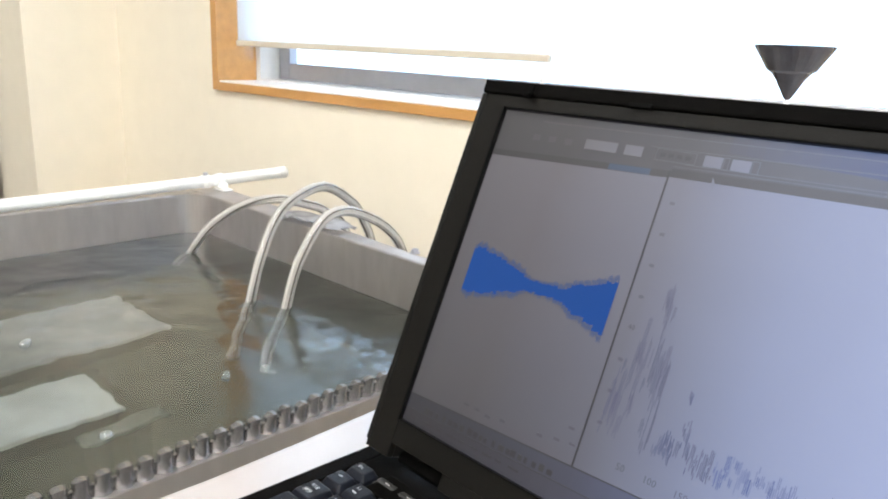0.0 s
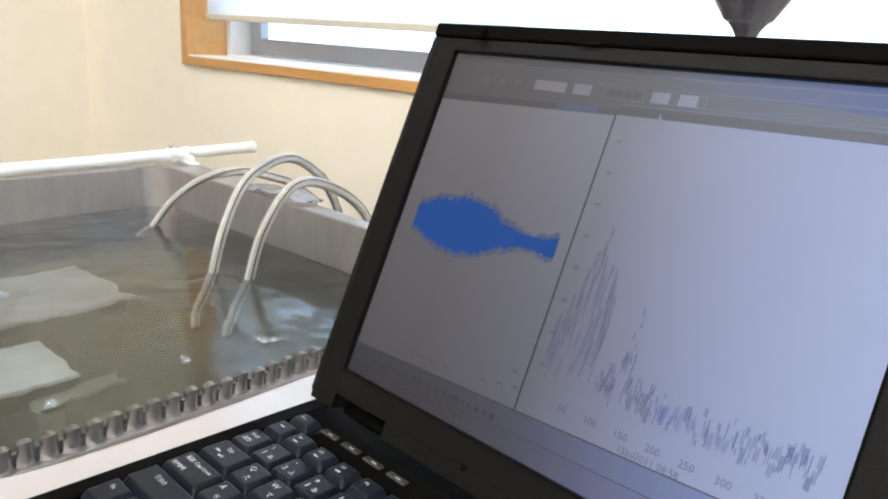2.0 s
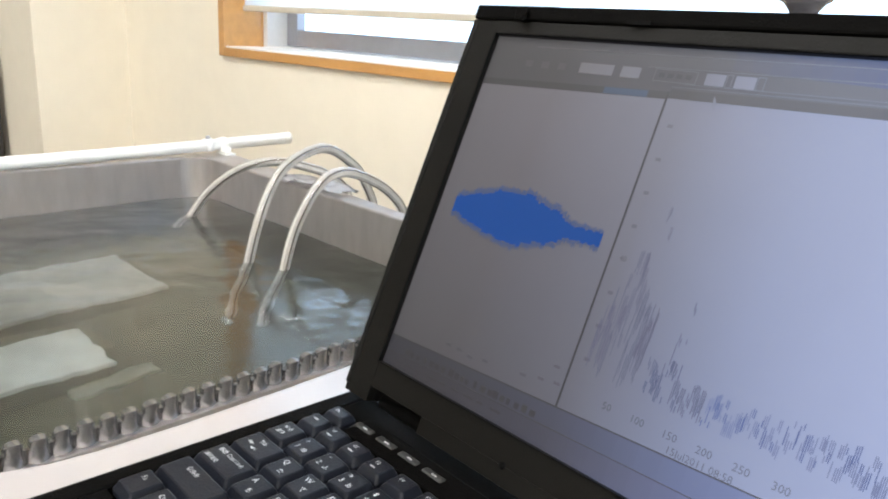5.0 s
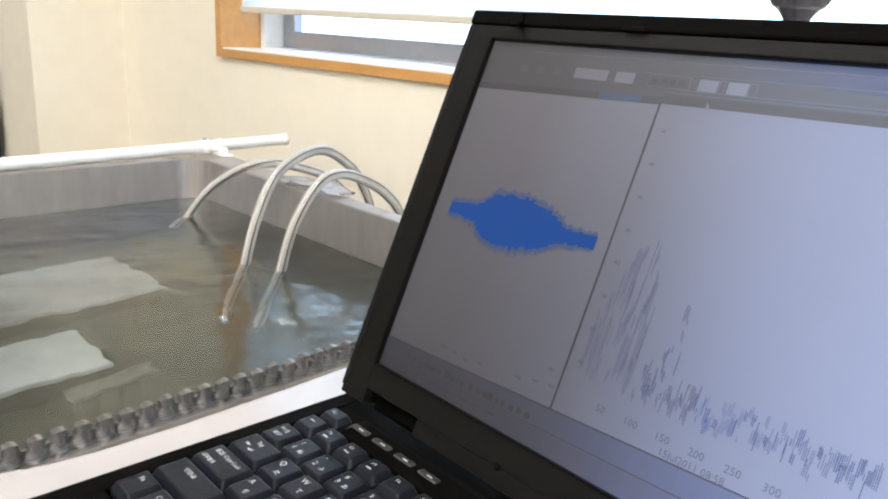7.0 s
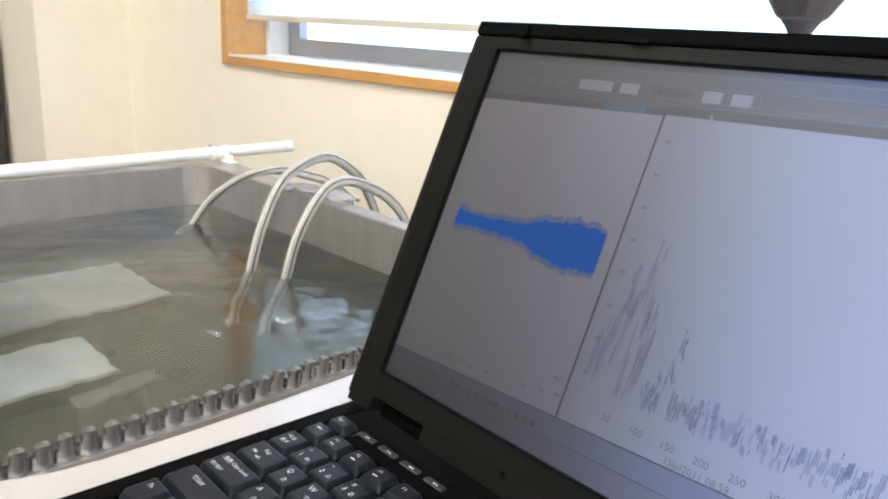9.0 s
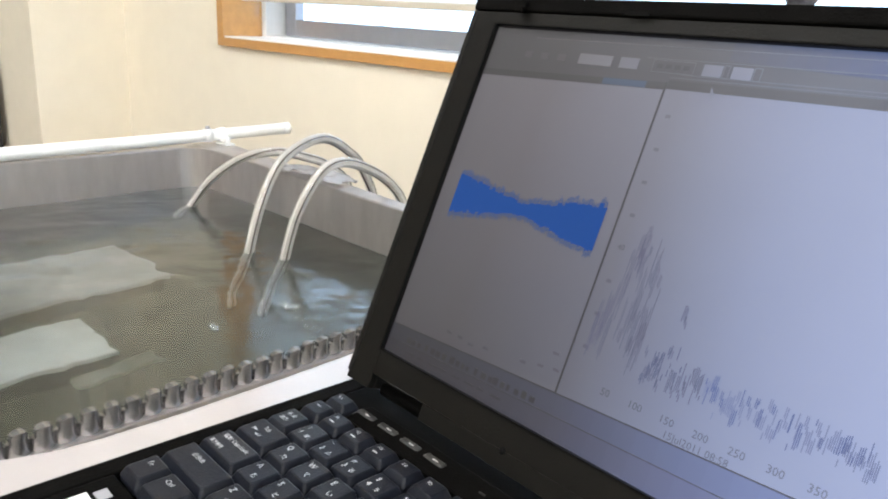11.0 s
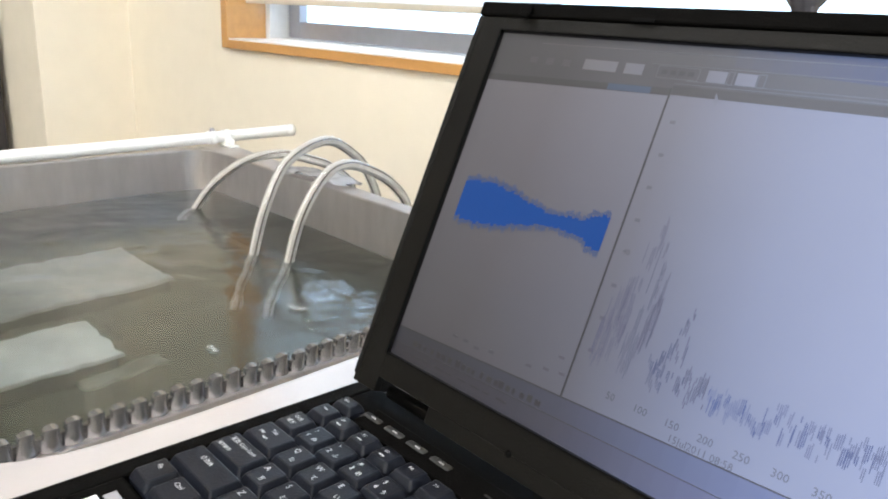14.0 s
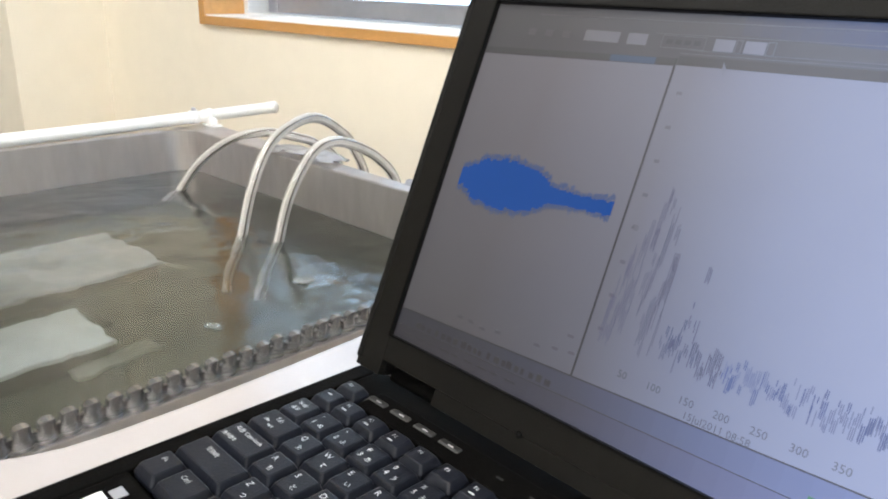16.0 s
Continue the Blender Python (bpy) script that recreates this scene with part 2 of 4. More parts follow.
def added_ceiling_lights():
    # unseen panels, added as fill for the room; number and places chosen freely
    glow = glowing("fill_panel", (1.0, 0.985, 0.965), FILL_GLOW)
    first = None
    for x, y in itertools.product((0.6, 2.3, 4.0), (-1.4, -2.7, -4.0)):
        m = WALL @ pose(x, y, 2.6)
        if first:
            copy_thing(first, m)
            continue
        first = thing("added_ceiling_light", m, "unseen white ceiling light with a glowing panel, added to light the room", "ceiling light", "ceiling lights")
        bm = bmesh.new()
        box(bm, -0.65, 0.65, -0.33, 0.33, -0.06, -0.001, 0.004)
        part("housing", bm, WHITE, first)
        bm = bmesh.new()
        box(bm, -0.62, 0.62, -0.3, 0.3, -0.068, -0.061)
        part("diffuser", bm, glow, first)


# ---- tank ----
TANK = pose(-1.1256, 0.4998, DESK, 0, 0, 2.19)   # far inner corner; x along the near hose wall, y along the back wall
TOP, WATER, DEEP = -0.063, -0.140, -0.40
TLEN, TWID = 1.15, 0.775


def tank():
    root = thing("water_tank", TANK, "stainless steel water tank with a notched overflow rim", "tank")
    bm = bmesh.new()
    # back wall with rolled top, and the rounded inner corner
    box(bm, -0.035, 0.0, -TLEN, 0.0, DEEP, TOP, 0.003)
    part("back_wall", bm, STEEL, root)
    bm = bmesh.new()
    vs = box(bm, -0.035, TWID + 0.03, 0.0005, 0.042, DEEP, TOP, 0.003)
    for v in vs:
        if v.co.y > 0.03:
            v.co.y += 0.026 - 0.052 * max(0, v.co.x) / 0.8
    part("side_wall", bm, STEEL, root)
    R = 0.05
    ring = [(R - R * math.cos(a), -R + R * math.sin(a)) for a in [math.pi / 2 * k / 10 for k in range(11)]]
    # below the water line the fillet takes the murk's dark colour as well
    for z0, z1, mat in ((DEEP, WATER - 0.003, MURK_SHADE), (WATER - 0.0029, TOP - 0.001, STEEL)):
        bm = bmesh.new()
        lo = [bm.verts.new((x, y, z0)) for x, y in ring] + [bm.verts.new((-0.002, 0.002, z0))]
        hi = [bm.verts.new((x, y, z1)) for x, y in ring] + [bm.verts.new((-0.002, 0.002, z1))]
        for k in range(len(lo)):
            j = (k + 1) % len(lo)
            bm.faces.new((lo[k], lo[j], hi[j], hi[k]))
        bm.faces.new(lo), bm.faces.new(hi)
        part("corner_fillet", bm, mat, root)
    bm = bmesh.new()
    box(bm, -0.035, TWID + 0.03, -TLEN - 0.04, -TLEN - 0.0005, DEEP, TOP, 0.003)
    part("side_wall", bm, STEEL, root)
    bm = bmesh.new()
    box(bm, 0.0005, TWID + 0.03, -TLEN, 0, DEEP - 0.02, DEEP, 0.0)
    part("bottom", bm, SLUDGE, root, "silty olive-brown tank bottom")
    bm = bmesh.new()
    box(bm, TWID, TWID + 0.012, -TLEN, 0, DEEP, WATER - 0.006, 0.001)
    part("front_wall", bm, STEEL, root)
    # dark panels on the walls below the water line: the murk's dimming put into colour
    block("murk_panel", MURK_SHADE, root, 0.0002, 0.0022, -TLEN, -0.051, DEEP, WATER - 0.003, 0.0, "dark panel below the water line that stands for the dimming murk")
    block("murk_panel", MURK_SHADE, root, 0.051, TWID - 0.007, -0.0022, -0.0002, DEEP, WATER - 0.003)
    for x in (0.0, TWID - 0.02):
        for y in (-TLEN, -0.05):
            bm = bmesh.new()
            box(bm, x - 0.01, x + 0.03, y, y + 0.04, -DESK, DEEP - 0.0205, 0.003)
            part("leg", bm, STEEL, root)
    # notched rim: one skirt and a row of rounded tongues
    bm = bmesh.new()
    box(bm, TWID - 0.006, TWID + 0.003, -TLEN, -0.001, WATER - 0.075, WATER + 0.003, 0.002)
    part("rim_skirt", bm, TRIM, root)
    bm = bmesh.new()
    p, h, n = 0.0183 / 2 - 0.00015, 0.038, 14
    top, notch = 0.0066, 0.0265
    levels = [(0, p), (0.006, p), (0.012, p), (notch - 0.0005, p)]
    levels += [(notch + (p - top) * (1 - math.cos(a)), p - (p - top) * math.sin(a)) for a in (0.25, 0.6, 1.0, 1.35, 1.57)]
    levels += [(h - top, top)] + [(h - top + top * math.sin(math.pi / 2 * k / 7), top * math.cos(math.pi / 2 * k / 7) + 0.0003) for k in range(1, 8)]
    rows = []
    for z, half in levels:
        flare = min(1.0, 0.15 + z / 0.024)
        lip = 0.0028 * max(0.0, (z - 0.024) / 0.014) ** 2
        row = []
        for k in range(n + 1):
            q = -1 + 2 * k / n
            row.append(bm.verts.new((0.0066 * flare * math.cos(math.pi / 2 * q * half / p) + lip, half * q, z)))
        row += [bm.verts.new((-0.003 + lip, half, z)), bm.verts.new((-0.003 + lip, -half, z))]
        rows.append(row)
    for a, b in zip(rows, rows[1:]):
        for k in range(len(a)):
            j = (k + 1) % len(a)
            bm.faces.new((a[k], a[j], b[j], b[k]))
    bm.faces.new(rows[0]), bm.faces.new(rows[-1])
    me = mesh_from("tongue", bm, TRIM)
    for p in me.polygons:
        p.use_smooth = p.normal.x > 0.05
    y = -0.0144
    while y > -TLEN + 0.02:
        ob = new("tongue", me)
        ob.parent = root
        ob.matrix_basis = pose(TWID + 0.0035, y, WATER - 0.020 + random.uniform(-0.0006, 0.0006), 0, random.uniform(-3, 3), random.uniform(-2, 2))
        y -= 0.0183
    return root


def silt_layer():
    """Cloudy silt that hangs low in the water and half hides the bottom."""
    m = bpy.data.materials.new("cloudy_silt")
    m.use_nodes = True
    n, l = m.node_tree.nodes, m.node_tree.links
    tr, df, mx, tx, co, amount = (n.new("ShaderNode" + k) for k in ("BsdfTransparent", "BsdfDiffuse", "MixShader", "TexNoise", "TexCoord", "MapRange"))
    df.inputs[0].default_value = (0.064, 0.067, 0.049, 1)
    tx.inputs["Scale"].default_value, tx.inputs["Detail"].default_value = 9, 5
    amount.inputs[1].default_value, amount.inputs[2].default_value, amount.inputs[3].default_value, amount.inputs[4].default_value = 0.35, 0.65, 0.3, 0.9
    l.new(co.outputs["Object"], tx.inputs[0]), l.new(tx.outputs[0], amount.inputs[0]), l.new(amount.outputs[0], mx.inputs[0])
    l.new(tr.outputs[0], mx.inputs[1]), l.new(df.outputs[0], mx.inputs[2]), l.new(mx.outputs[0], n["Material Output"].inputs[0])
    bm = bmesh.new()
    box(bm, 0.055, TWID - 0.01, -TLEN + 0.01, -0.055, -0.306, -0.302)
    ob = part("silt_cloud", bm, m)
    ob.matrix_basis = TANK
    ob.visible_shadow = False
    return tagged(ob, "cloudy olive silt hanging low in the tank water", "silt", kind="structure")


STEEP = 0.019       # slope of each ripple


def water():
    m = bpy.data.materials.new("murky_green_water")
    m.use_nodes = True
    n, l = m.node_tree.nodes, m.node_tree.links
    b = n["Principled BSDF"]
    b.inputs["Base Color"].default_value = (0.83, 0.87, 0.84, 1)
    b.inputs["Roughness"].default_value, b.inputs["IOR"].default_value, b.inputs["Transmission Weight"].default_value = 0.10, 1.33, 1.0
    co = n.new("ShaderNodeTexCoord")
    # suspended silt: part of the light scatters back before it reaches the bottom
    silt, mixed, cloud, tone = n.new("ShaderNodeBsdfDiffuse"), n.new("ShaderNodeMixShader"), n.new("ShaderNodeTexNoise"), n.new("ShaderNodeMapRange")
    silt.inputs[0].default_value = (0.048, 0.053, 0.042, 1)
    cloud.inputs["Scale"].default_value, cloud.inputs["Detail"].default_value = 5.0, 5
    tone.inputs[1].default_value, tone.inputs[2].default_value, tone.inputs[3].default_value, tone.inputs[4].default_value = 0.34, 0.66, 0.08, 0.50
    l.new(co.outputs["Object"], cloud.inputs[0]), l.new(cloud.outputs[0], tone.inputs[0]), l.new(tone.outputs[0], mixed.inputs[0])
    l.new(b.outputs[0], mixed.inputs[1]), l.new(silt.outputs[0], mixed.inputs[2])
    gloss, fres, top = n.new("ShaderNodeBsdfGlossy"), n.new("ShaderNodeFresnel"), n.new("ShaderNodeMixShader")
    gloss.inputs["Roughness"].default_value, fres.inputs["IOR"].default_value = 0.16, 1.33
    b.inputs["Specular IOR Level"].default_value = 0.0
    l.new(fres.outputs[0], top.inputs[0]), l.new(mixed.outputs[0], top.inputs[1]), l.new(gloss.outputs[0], top.inputs[2])
    l.new(top.outputs[0], n["Material Output"].inputs[0])
    # ripples: many small waves that cross, livelier round the hoses and calmer elsewhere
    rnd = random.Random(5)
    waves = []
    for k in range(16):
        length, turn = rnd.uniform(0.022, 0.085), rnd.uniform(0, 2 * math.pi)
        waves.append((2 * math.pi / length * math.cos(turn), 2 * math.pi / length * math.sin(turn), STEEP * length / (2 * math.pi), rnd.uniform(0, 6.3)))
    x = np.linspace(-0.012, TWID + 0.006, 200)
    y = np.linspace(-TLEN - 0.012, 0.012, 290)
    gx, gy = np.meshgrid(x, y)
    wx, wy = gx + 0.012 * np.sin(23 * gy + 1) + 0.006 * np.sin(51 * gx + 2), gy + 0.012 * np.sin(19 * gx) + 0.006 * np.sin(47 * gy)
    gz = sum(h * np.sin(kx * wx + ky * wy + ph) for kx, ky, h, ph in waves)
    gz = gz * (0.55 + 0.45 * np.sin(7 * gx + 3) * np.sin(6 * gy + 1))
    for hx, hy in ((0.44, -0.19), (0.49, -0.16), (0.13, -0.12)):
        r = np.hypot(gx - hx, gy - hy)
        gz = gz + 0.00016 * np.exp(-r / 0.09) * np.sin(r * 2 * math.pi / 0.024)
    verts = np.stack([gx, gy, gz], -1).reshape(-1, 3)
    nx, ny = len(x), len(y)
    corner = (np.arange(ny - 1)[:, None] * nx + np.arange(nx - 1)).ravel()
    faces = np.stack([corner, corner + 1, corner + nx + 1, corner + nx], -1)
    me = bpy.data.meshes.new("water")
    me.from_pydata(verts.tolist(), [], faces.tolist())
    me.materials.append(m)
    for f in me.polygons:
        f.use_smooth = True
    ob = new("water", me)
    ob.matrix_basis = TANK @ pose(0, 0, WATER)
    ob.visible_shadow = False
    return tagged(ob, "murky green rippling water in the steel tank", "water", kind="structure")


def rough_plate(hx, hy, thick):
    """A flat slab with a chipped, uneven outline."""
    ring = []
    for (x0, y0), (x1, y1) in (((-hx, -hy), (hx, -hy)), ((hx, -hy), (hx, hy)), ((hx, hy), (-hx, hy)), ((-hx, hy), (-hx, -hy))):
        n = max(4, int(math.hypot(x1 - x0, y1 - y0) / 0.016))
        for k in range(n):
            f, r = k / n, 0.001 if k == 0 else 0.0035
            ring.append((x0 + (x1 - x0) * f + random.uniform(-r, r), y0 + (y1 - y0) * f + random.uniform(-r, r)))
    bm = bmesh.new()
    lo, mid, hi = ([bm.verts.new((x * k, y * k, z)) for x, y in ring] for k, z in ((1, -thick), (1, -0.002), (0.985, 0)))
    for a, b in ((lo, mid), (mid, hi)):
        for k in range(len(ring)):
            j = (k + 1) % len(ring)
            bm.faces.new((a[k], a[j], b[j], b[k]))
    bm.faces.new(lo), bm.faces.new(hi)
    return bm


def slabs():
    for nm, x0, x1, y0, y1, z in (("a", -0.915, -0.735, -0.25, 0.268, -0.255), ("b", -0.67, -0.555, -0.25, 0.126, -0.255)):
        root = thing("submerged_slab", pose((x0 + x1) / 2, (y0 + y1) / 2, DESK + z, 0, 0, 5 if nm == "a" else 3),
                     "pale slab on legs under the water of the tank", "slab", "slabs under water")
        hx, hy = (x1 - x0) / 2, (y1 - y0) / 2
        # slab a has the darker, greyer plate
        part("plate", rough_plate(hx, hy, 0.010), DULL_PLATE if nm == "a" else PLATE, root)
        # dark box under the plate: the shaded band below its edge, put into colour
        block("body", MURK_SHADE, root, -hx + 0.006, hx - 0.004, -hy + 0.004, hy - 0.006, -0.055, -0.0102, 0.002, "dark body that stands for the shade under the plate")
        for sx in (-1, 1):
            for sy in (-1, 1):
                block("leg", SLUDGE, root, sx * (hx - 0.02) - 0.01, sx * (hx - 0.02) + 0.01, sy * (hy - 0.03) - 0.01, sy * (hy - 0.03) + 0.01, DEEP - z, -0.0553, 0.001)


def sunk_rail():
    root = thing("submerged_rail", pose(-0.548, 0.040, DESK - 0.294, 0, 0, 4), "pale rail on blocks under the water of the tank", "rail")
    root.rotation_euler[2] += 0.06
    part("bar", rough_plate(0.013, 0.052, 0.008), material("silty_plate", (0.30, 0.315, 0.27), 0.7, vary=0.5, scale=60), root).matrix_basis = pose(0, 0.085, 0)
    # blocks coloured dark, as if dimmed by the murk
    for y in (0.045, 0.095):
        block("block", MURK_SHADE, root, -0.008, 0.008, y, y + 0.02, DEEP + 0.294, -0.0082, 0.001)


def pipe():
    root = thing("white_pipe", TANK, "white plastic pipe with a clip lying along the tank edge", "pipe")
    bm = bmesh.new()
    tube(bm, spline([(-0.005, y, TOP + z) for y, z in ((-TLEN, 0.0116), (-1.14, 0.0116), (-0.6, 0.0117), (-0.2, 0.0145), (0.0, 0.0180), (0.18, 0.0213), (0.19, 0.0215))], 8), 0.0114, 20)
    part("tube", bm, PVC, root, smooth=True)
    bm = bmesh.new()
    tube(bm, [Vector((-0.005, y, TOP + 0.0217)) for y in (0.188, 0.2, 0.206)], 0.0124, 20)
    part("end_cap", bm, PVC, root, smooth=True)
    for y in (0.012, 0.042):
        bm = bmesh.new()
        tube(bm, [Vector((-0.005, y, TOP + 0.0187)), Vector((-0.005, y + 0.014, TOP + 0.019))], 0.0136, 18)
        part("clip_ring", bm, PVC, root, smooth=True)
    bm = bmesh.new()
    box(bm, -0.006, 0.010, 0.042, 0.056, TOP + 0.0045, TOP + 0.016, 0.002)
    box(bm, -0.010, 0.030, 0.038, 0.060, TOP + 0.0005, TOP + 0.0046, 0.0015)
    box(bm, 0.004, 0.022, 0.043, 0.055, TOP + 0.0040, TOP + 0.0160, 0.003)
    part("clip_foot", bm, PVC, root)
    bm = bmesh.new()
    lathe(bm, [(0.0045, 0), (0.0045, 0.004), (0.003, 0.006)], 12, pose(-0.002, 0.018, TOP + 0.0318))
    part("screw_head", bm, ALU, root, "small grey screw on the clip")


def hoses():
    hose = clear("clear_hose_plastic", (0.93, 0.91, 0.87), 0.06, 1.42)
    DARK_STREAK = material("brown_streak", (0.13, 0.115, 0.10), 0.5)
    core = material("milky_hose_bore", (0.66, 0.645, 0.62), 0.25, vary=0.2, scale=30, bump=0.2, bump_scale=300)
    lines = ([(0.127, -0.116, -0.21), (0.130, -0.108, -0.18), (0.1377, -0.1, -0.1516), (0.1764, -0.075, -0.0902), (0.231, -0.045, -0.0454), (0.2819, -0.01, -0.0282),
              (0.3152, 0.03, -0.0358), (0.331, 0.062, -0.0505), (0.345, 0.10, -0.10), (0.35, 0.12, -0.3), (0.35, 0.12, -DESK + 0.012)],
             [(0.466, -0.205, -0.31), (0.452, -0.187, -0.245), (0.437, -0.165, -0.20), (0.4335, -0.155, -0.1511), (0.4363, -0.135, -0.076), (0.4313, -0.1, -0.0173), (0.4233, -0.05, 0.0087),
              (0.4151, 0.0, 0.0125), (0.412, 0.045, -0.0114), (0.405, 0.08, -0.045), (0.40, 0.115, -0.13), (0.40, 0.125, -0.35), (0.40, 0.125, -DESK + 0.012)],
             [(0.515, -0.182, -0.31), (0.500, -0.162, -0.245), (0.487, -0.138, -0.20), (0.4922, -0.13, -0.1399), (0.503, -0.115, -0.0718), (0.5085, -0.08, -0.0176), (0.5075, -0.04, -0.0051),
              (0.503, 0.01, -0.0201), (0.501, 0.055, -0.0467), (0.503, 0.085, -0.085), (0.505, 0.11, -0.17), (0.505, 0.12, -0.4), (0.505, 0.12, -DESK + 0.012)])
    for pts in lines:
        root = thing("hose", TANK, "clear braided plastic hose hung over the tank edge into the water", "hose", "hoses in the tank")
        line = spline(pts, 8)
        bm = bmesh.new()
        tube(bm, line, 0.0077, 18)
        part("tube", bm, hose, root, smooth=True).visible_shadow = False
        bm = bmesh.new()
        tube(bm, line, 0.0056, 14)
        part("core", bm, core, root, "pale inner bore", True)
        # white and dark strips along the bore stand for the hose's highlights and streaks
        for k in range(6):
            bm = bmesh.new()
            run = []
            for i in range(len(line)):
                d = (line[min(i + 1, len(line) - 1)] - line[max(i - 1, 0)]).normalized()
                u = d.cross(Vector((0.95, 0.3, 0.08))).normalized()
                a = 2 * math.pi * k / 6
                run.append(line[i] + 0.0058 * (math.cos(a) * u + math.sin(a) * d.cross(u)))
            tube(bm, run, 0.0009 if k % 2 else 0.0012, 6)
            part("sheen_streak", bm, WHITE if k % 2 else DARK_STREAK, root, "", True)


def rim_clutter():
    film = material("crumpled_clear_film", (0.66, 0.65, 0.66), 0.2, vary=0.1, bump=0.5, bump_scale=60)
    root = thing("plastic_strip", TANK, "crumpled pale plastic strip tied under the hoses on the tank edge", "strip")
    bm = bmesh.new()
    grid = []
    for i in range(13):
        x = 0.27 + 0.165 * i / 12
        row = []
        for j in range(7):
            y = -0.004 + 0.054 * j / 6
            up = 0.0045 + 0.006 * noise.noise(Vector((x * 38, y * 60, 3))) + (0.006 if 0.3 < i / 12 < 0.9 else 0.002)
            row.append(bm.verts.new((x + 0.003 * math.sin(9 * j), y, TOP + max(0.0012, up))))
        grid.append(row)
    for a, b in zip(grid, grid[1:]):
        for k in range(6):
            bm.faces.new((a[k], a[k + 1], b[k + 1], b[k]))
    out = bmesh.ops.solidify(bm, geom=bm.faces[:], thickness=0.001)
    part("film", bm, film, root, smooth=True)
    root = thing("bolt", TANK @ pose(0.592, 0.03, TOP), "small steel bolt on the tank edge", "bolt")
    bm = bmesh.new()
    lathe(bm, [(0.008, 0.0002), (0.008, 0.0015), (0.0055, 0.0018), (0.0055, 0.006), (0.003, 0.0075)], 6)
    part("head", bm, ALU, root)


def bubbles():
    shell = clear("bubble_film", (0.9, 0.93, 0.92), 0.02, 1.45, 0.88)
    made = []
    for n in (3, 2, 1, 2):
        root = thing("bubbles", TANK @ pose(0.65, -0.3, WATER), "small clear bubbles floating on the water", "bubbles", "floating bubbles")
        for k in range(n):
            r = random.uniform(0.0042, 0.0065)
            bm = bmesh.new()
            lathe(bm, [(r * math.cos(a), r * 0.8 * math.sin(a)) for a in (-0.3, 0, 0.3, 0.6, 0.9, 1.2, 1.5)], 14, pose(0.0085 * k, 0.003 * (-1) ** k, 0))
            b = part("bubble", bm, shell, root, smooth=True)
            b.visible_shadow = False
        made.append(root)
    return made


def cup_stand():
    """The dark cone on a thin pale stem behind the laptop."""
    root = thing("cone_cup", pose(0.0765, 0.3123, DESK), "dark grey plastic cone on a thin pale stand behind the laptop", "cup")
    bm = bmesh.new()
    lathe(bm, [(0.002, 0.2125), (0.0085, 0.2243), (0.0115, 0.2282), (0.0142, 0.2297), (0.0232, 0.2435), (0.0236, 0.2447), (0.0222, 0.2447), (0.013, 0.2312), (0.002, 0.2225)], 36)
    part("cone", bm, SHADE, root, smooth=False)
    bm = bmesh.new()
    tube(bm, [Vector((0, 0, -0.031)), Vector((0, 0, 0.1)), Vector((0, 0, 0.2124))], 0.0016, 12)
    part("stem", bm, WHITE, root, "thin pale stem", True)
    bm = bmesh.new()
    lathe(bm, [(0.035, -0.035), (0.035, -0.032), (0.03, -0.030)], 28)
    part("foot", bm, WHITE, root, "round pale foot")


def dark_cabinet():
    root = thing("cabinet", WALL @ pose(-1.27, -0.29, 0), "dark open cabinet with pale shelf edges beside the pillar", "cabinet")
    z1 = DESK + 0.14
    block("side_panel", BOARD, root, 0.0, 0.02, -0.5, 0, 0, z1, 0.002)
    for y in (-0.5, -0.03):
        block("post", CABINET, root, 0.425, 0.45, y, y + 0.028, 0, z1, 0.002)
    block("back_panel", BOARD, root, 0.0205, 0.4245, -0.012, -0.001, 0.0, z1, 0.001)
    for z in (0.05, 0.4, DESK - 0.175, z1 - 0.02):
        block("shelf", WHITE if z == DESK - 0.175 else CABINET, root, 0.0205, 0.4245, -0.47, -0.0125, z, z + 0.014, 0.001)
    case = thing("storage_box", WALL @ pose(-1.02, -0.52, DESK - 0.1608), "grey plastic storage box on the cabinet shelf", "box")
    bm = bmesh.new()
    box(bm, -0.12, 0.14, -0.15, 0.15, 0, 0.07, 0.006)
    part("tub", bm, ALU, case)
    bm = bmesh.new()
    box(bm, -0.125, 0.145, -0.155, 0.155, 0.0702, 0.082, 0.004)
    part("lid", bm, BUTTON, case)


# ---- table and laptop ----
def table():
    root = thing("table", pose(0, 0, DESK), "beige laminate table with rounded edge", "table")
    edge = [(-0.165, 0.75), (-0.1355, 0.16), (-0.130, 0.09), (-0.1262, 0.02), (-0.1262, -0.03), (-0.1285, -0.055), (-0.135, -0.077), (-0.147, -0.1), (-0.165, -0.125), (-0.2, -0.16), (-0.22, -0.25), (-0.22, -0.6), (1.3, -0.6), (1.3, 0.75)]
    bm = bmesh.new()
    lo = [bm.verts.new((x, y, -0.065)) for x, y in edge]
    hi = [bm.verts.new((x, y, -0.035)) for x, y in edge]
    for k in range(len(edge)):
        j = (k + 1) % len(edge)
        bm.faces.new((lo[k], lo[j], hi[j], hi[k]))
    bm.faces.new(lo), bm.faces.new(hi)
    part("tabletop", bm, TABLE, root)
    for x in (-0.06, 1.2):
        for y in (-0.5, 0.65):
            block("leg", ALU, root, x, x + 0.04, y, y + 0.04, -DESK, -0.0655, 0.003)


LEAN = 23.0
LX0, LX1 = -0.0552, 0.2605
SW, SH = 0.2528, 0.1896          # lit screen
GLASS = pose(-0.0229, 0.0904, 0.0271, -LEAN, 0, 0)   # screen's lower left corner; x along it, z up it, -y to the user


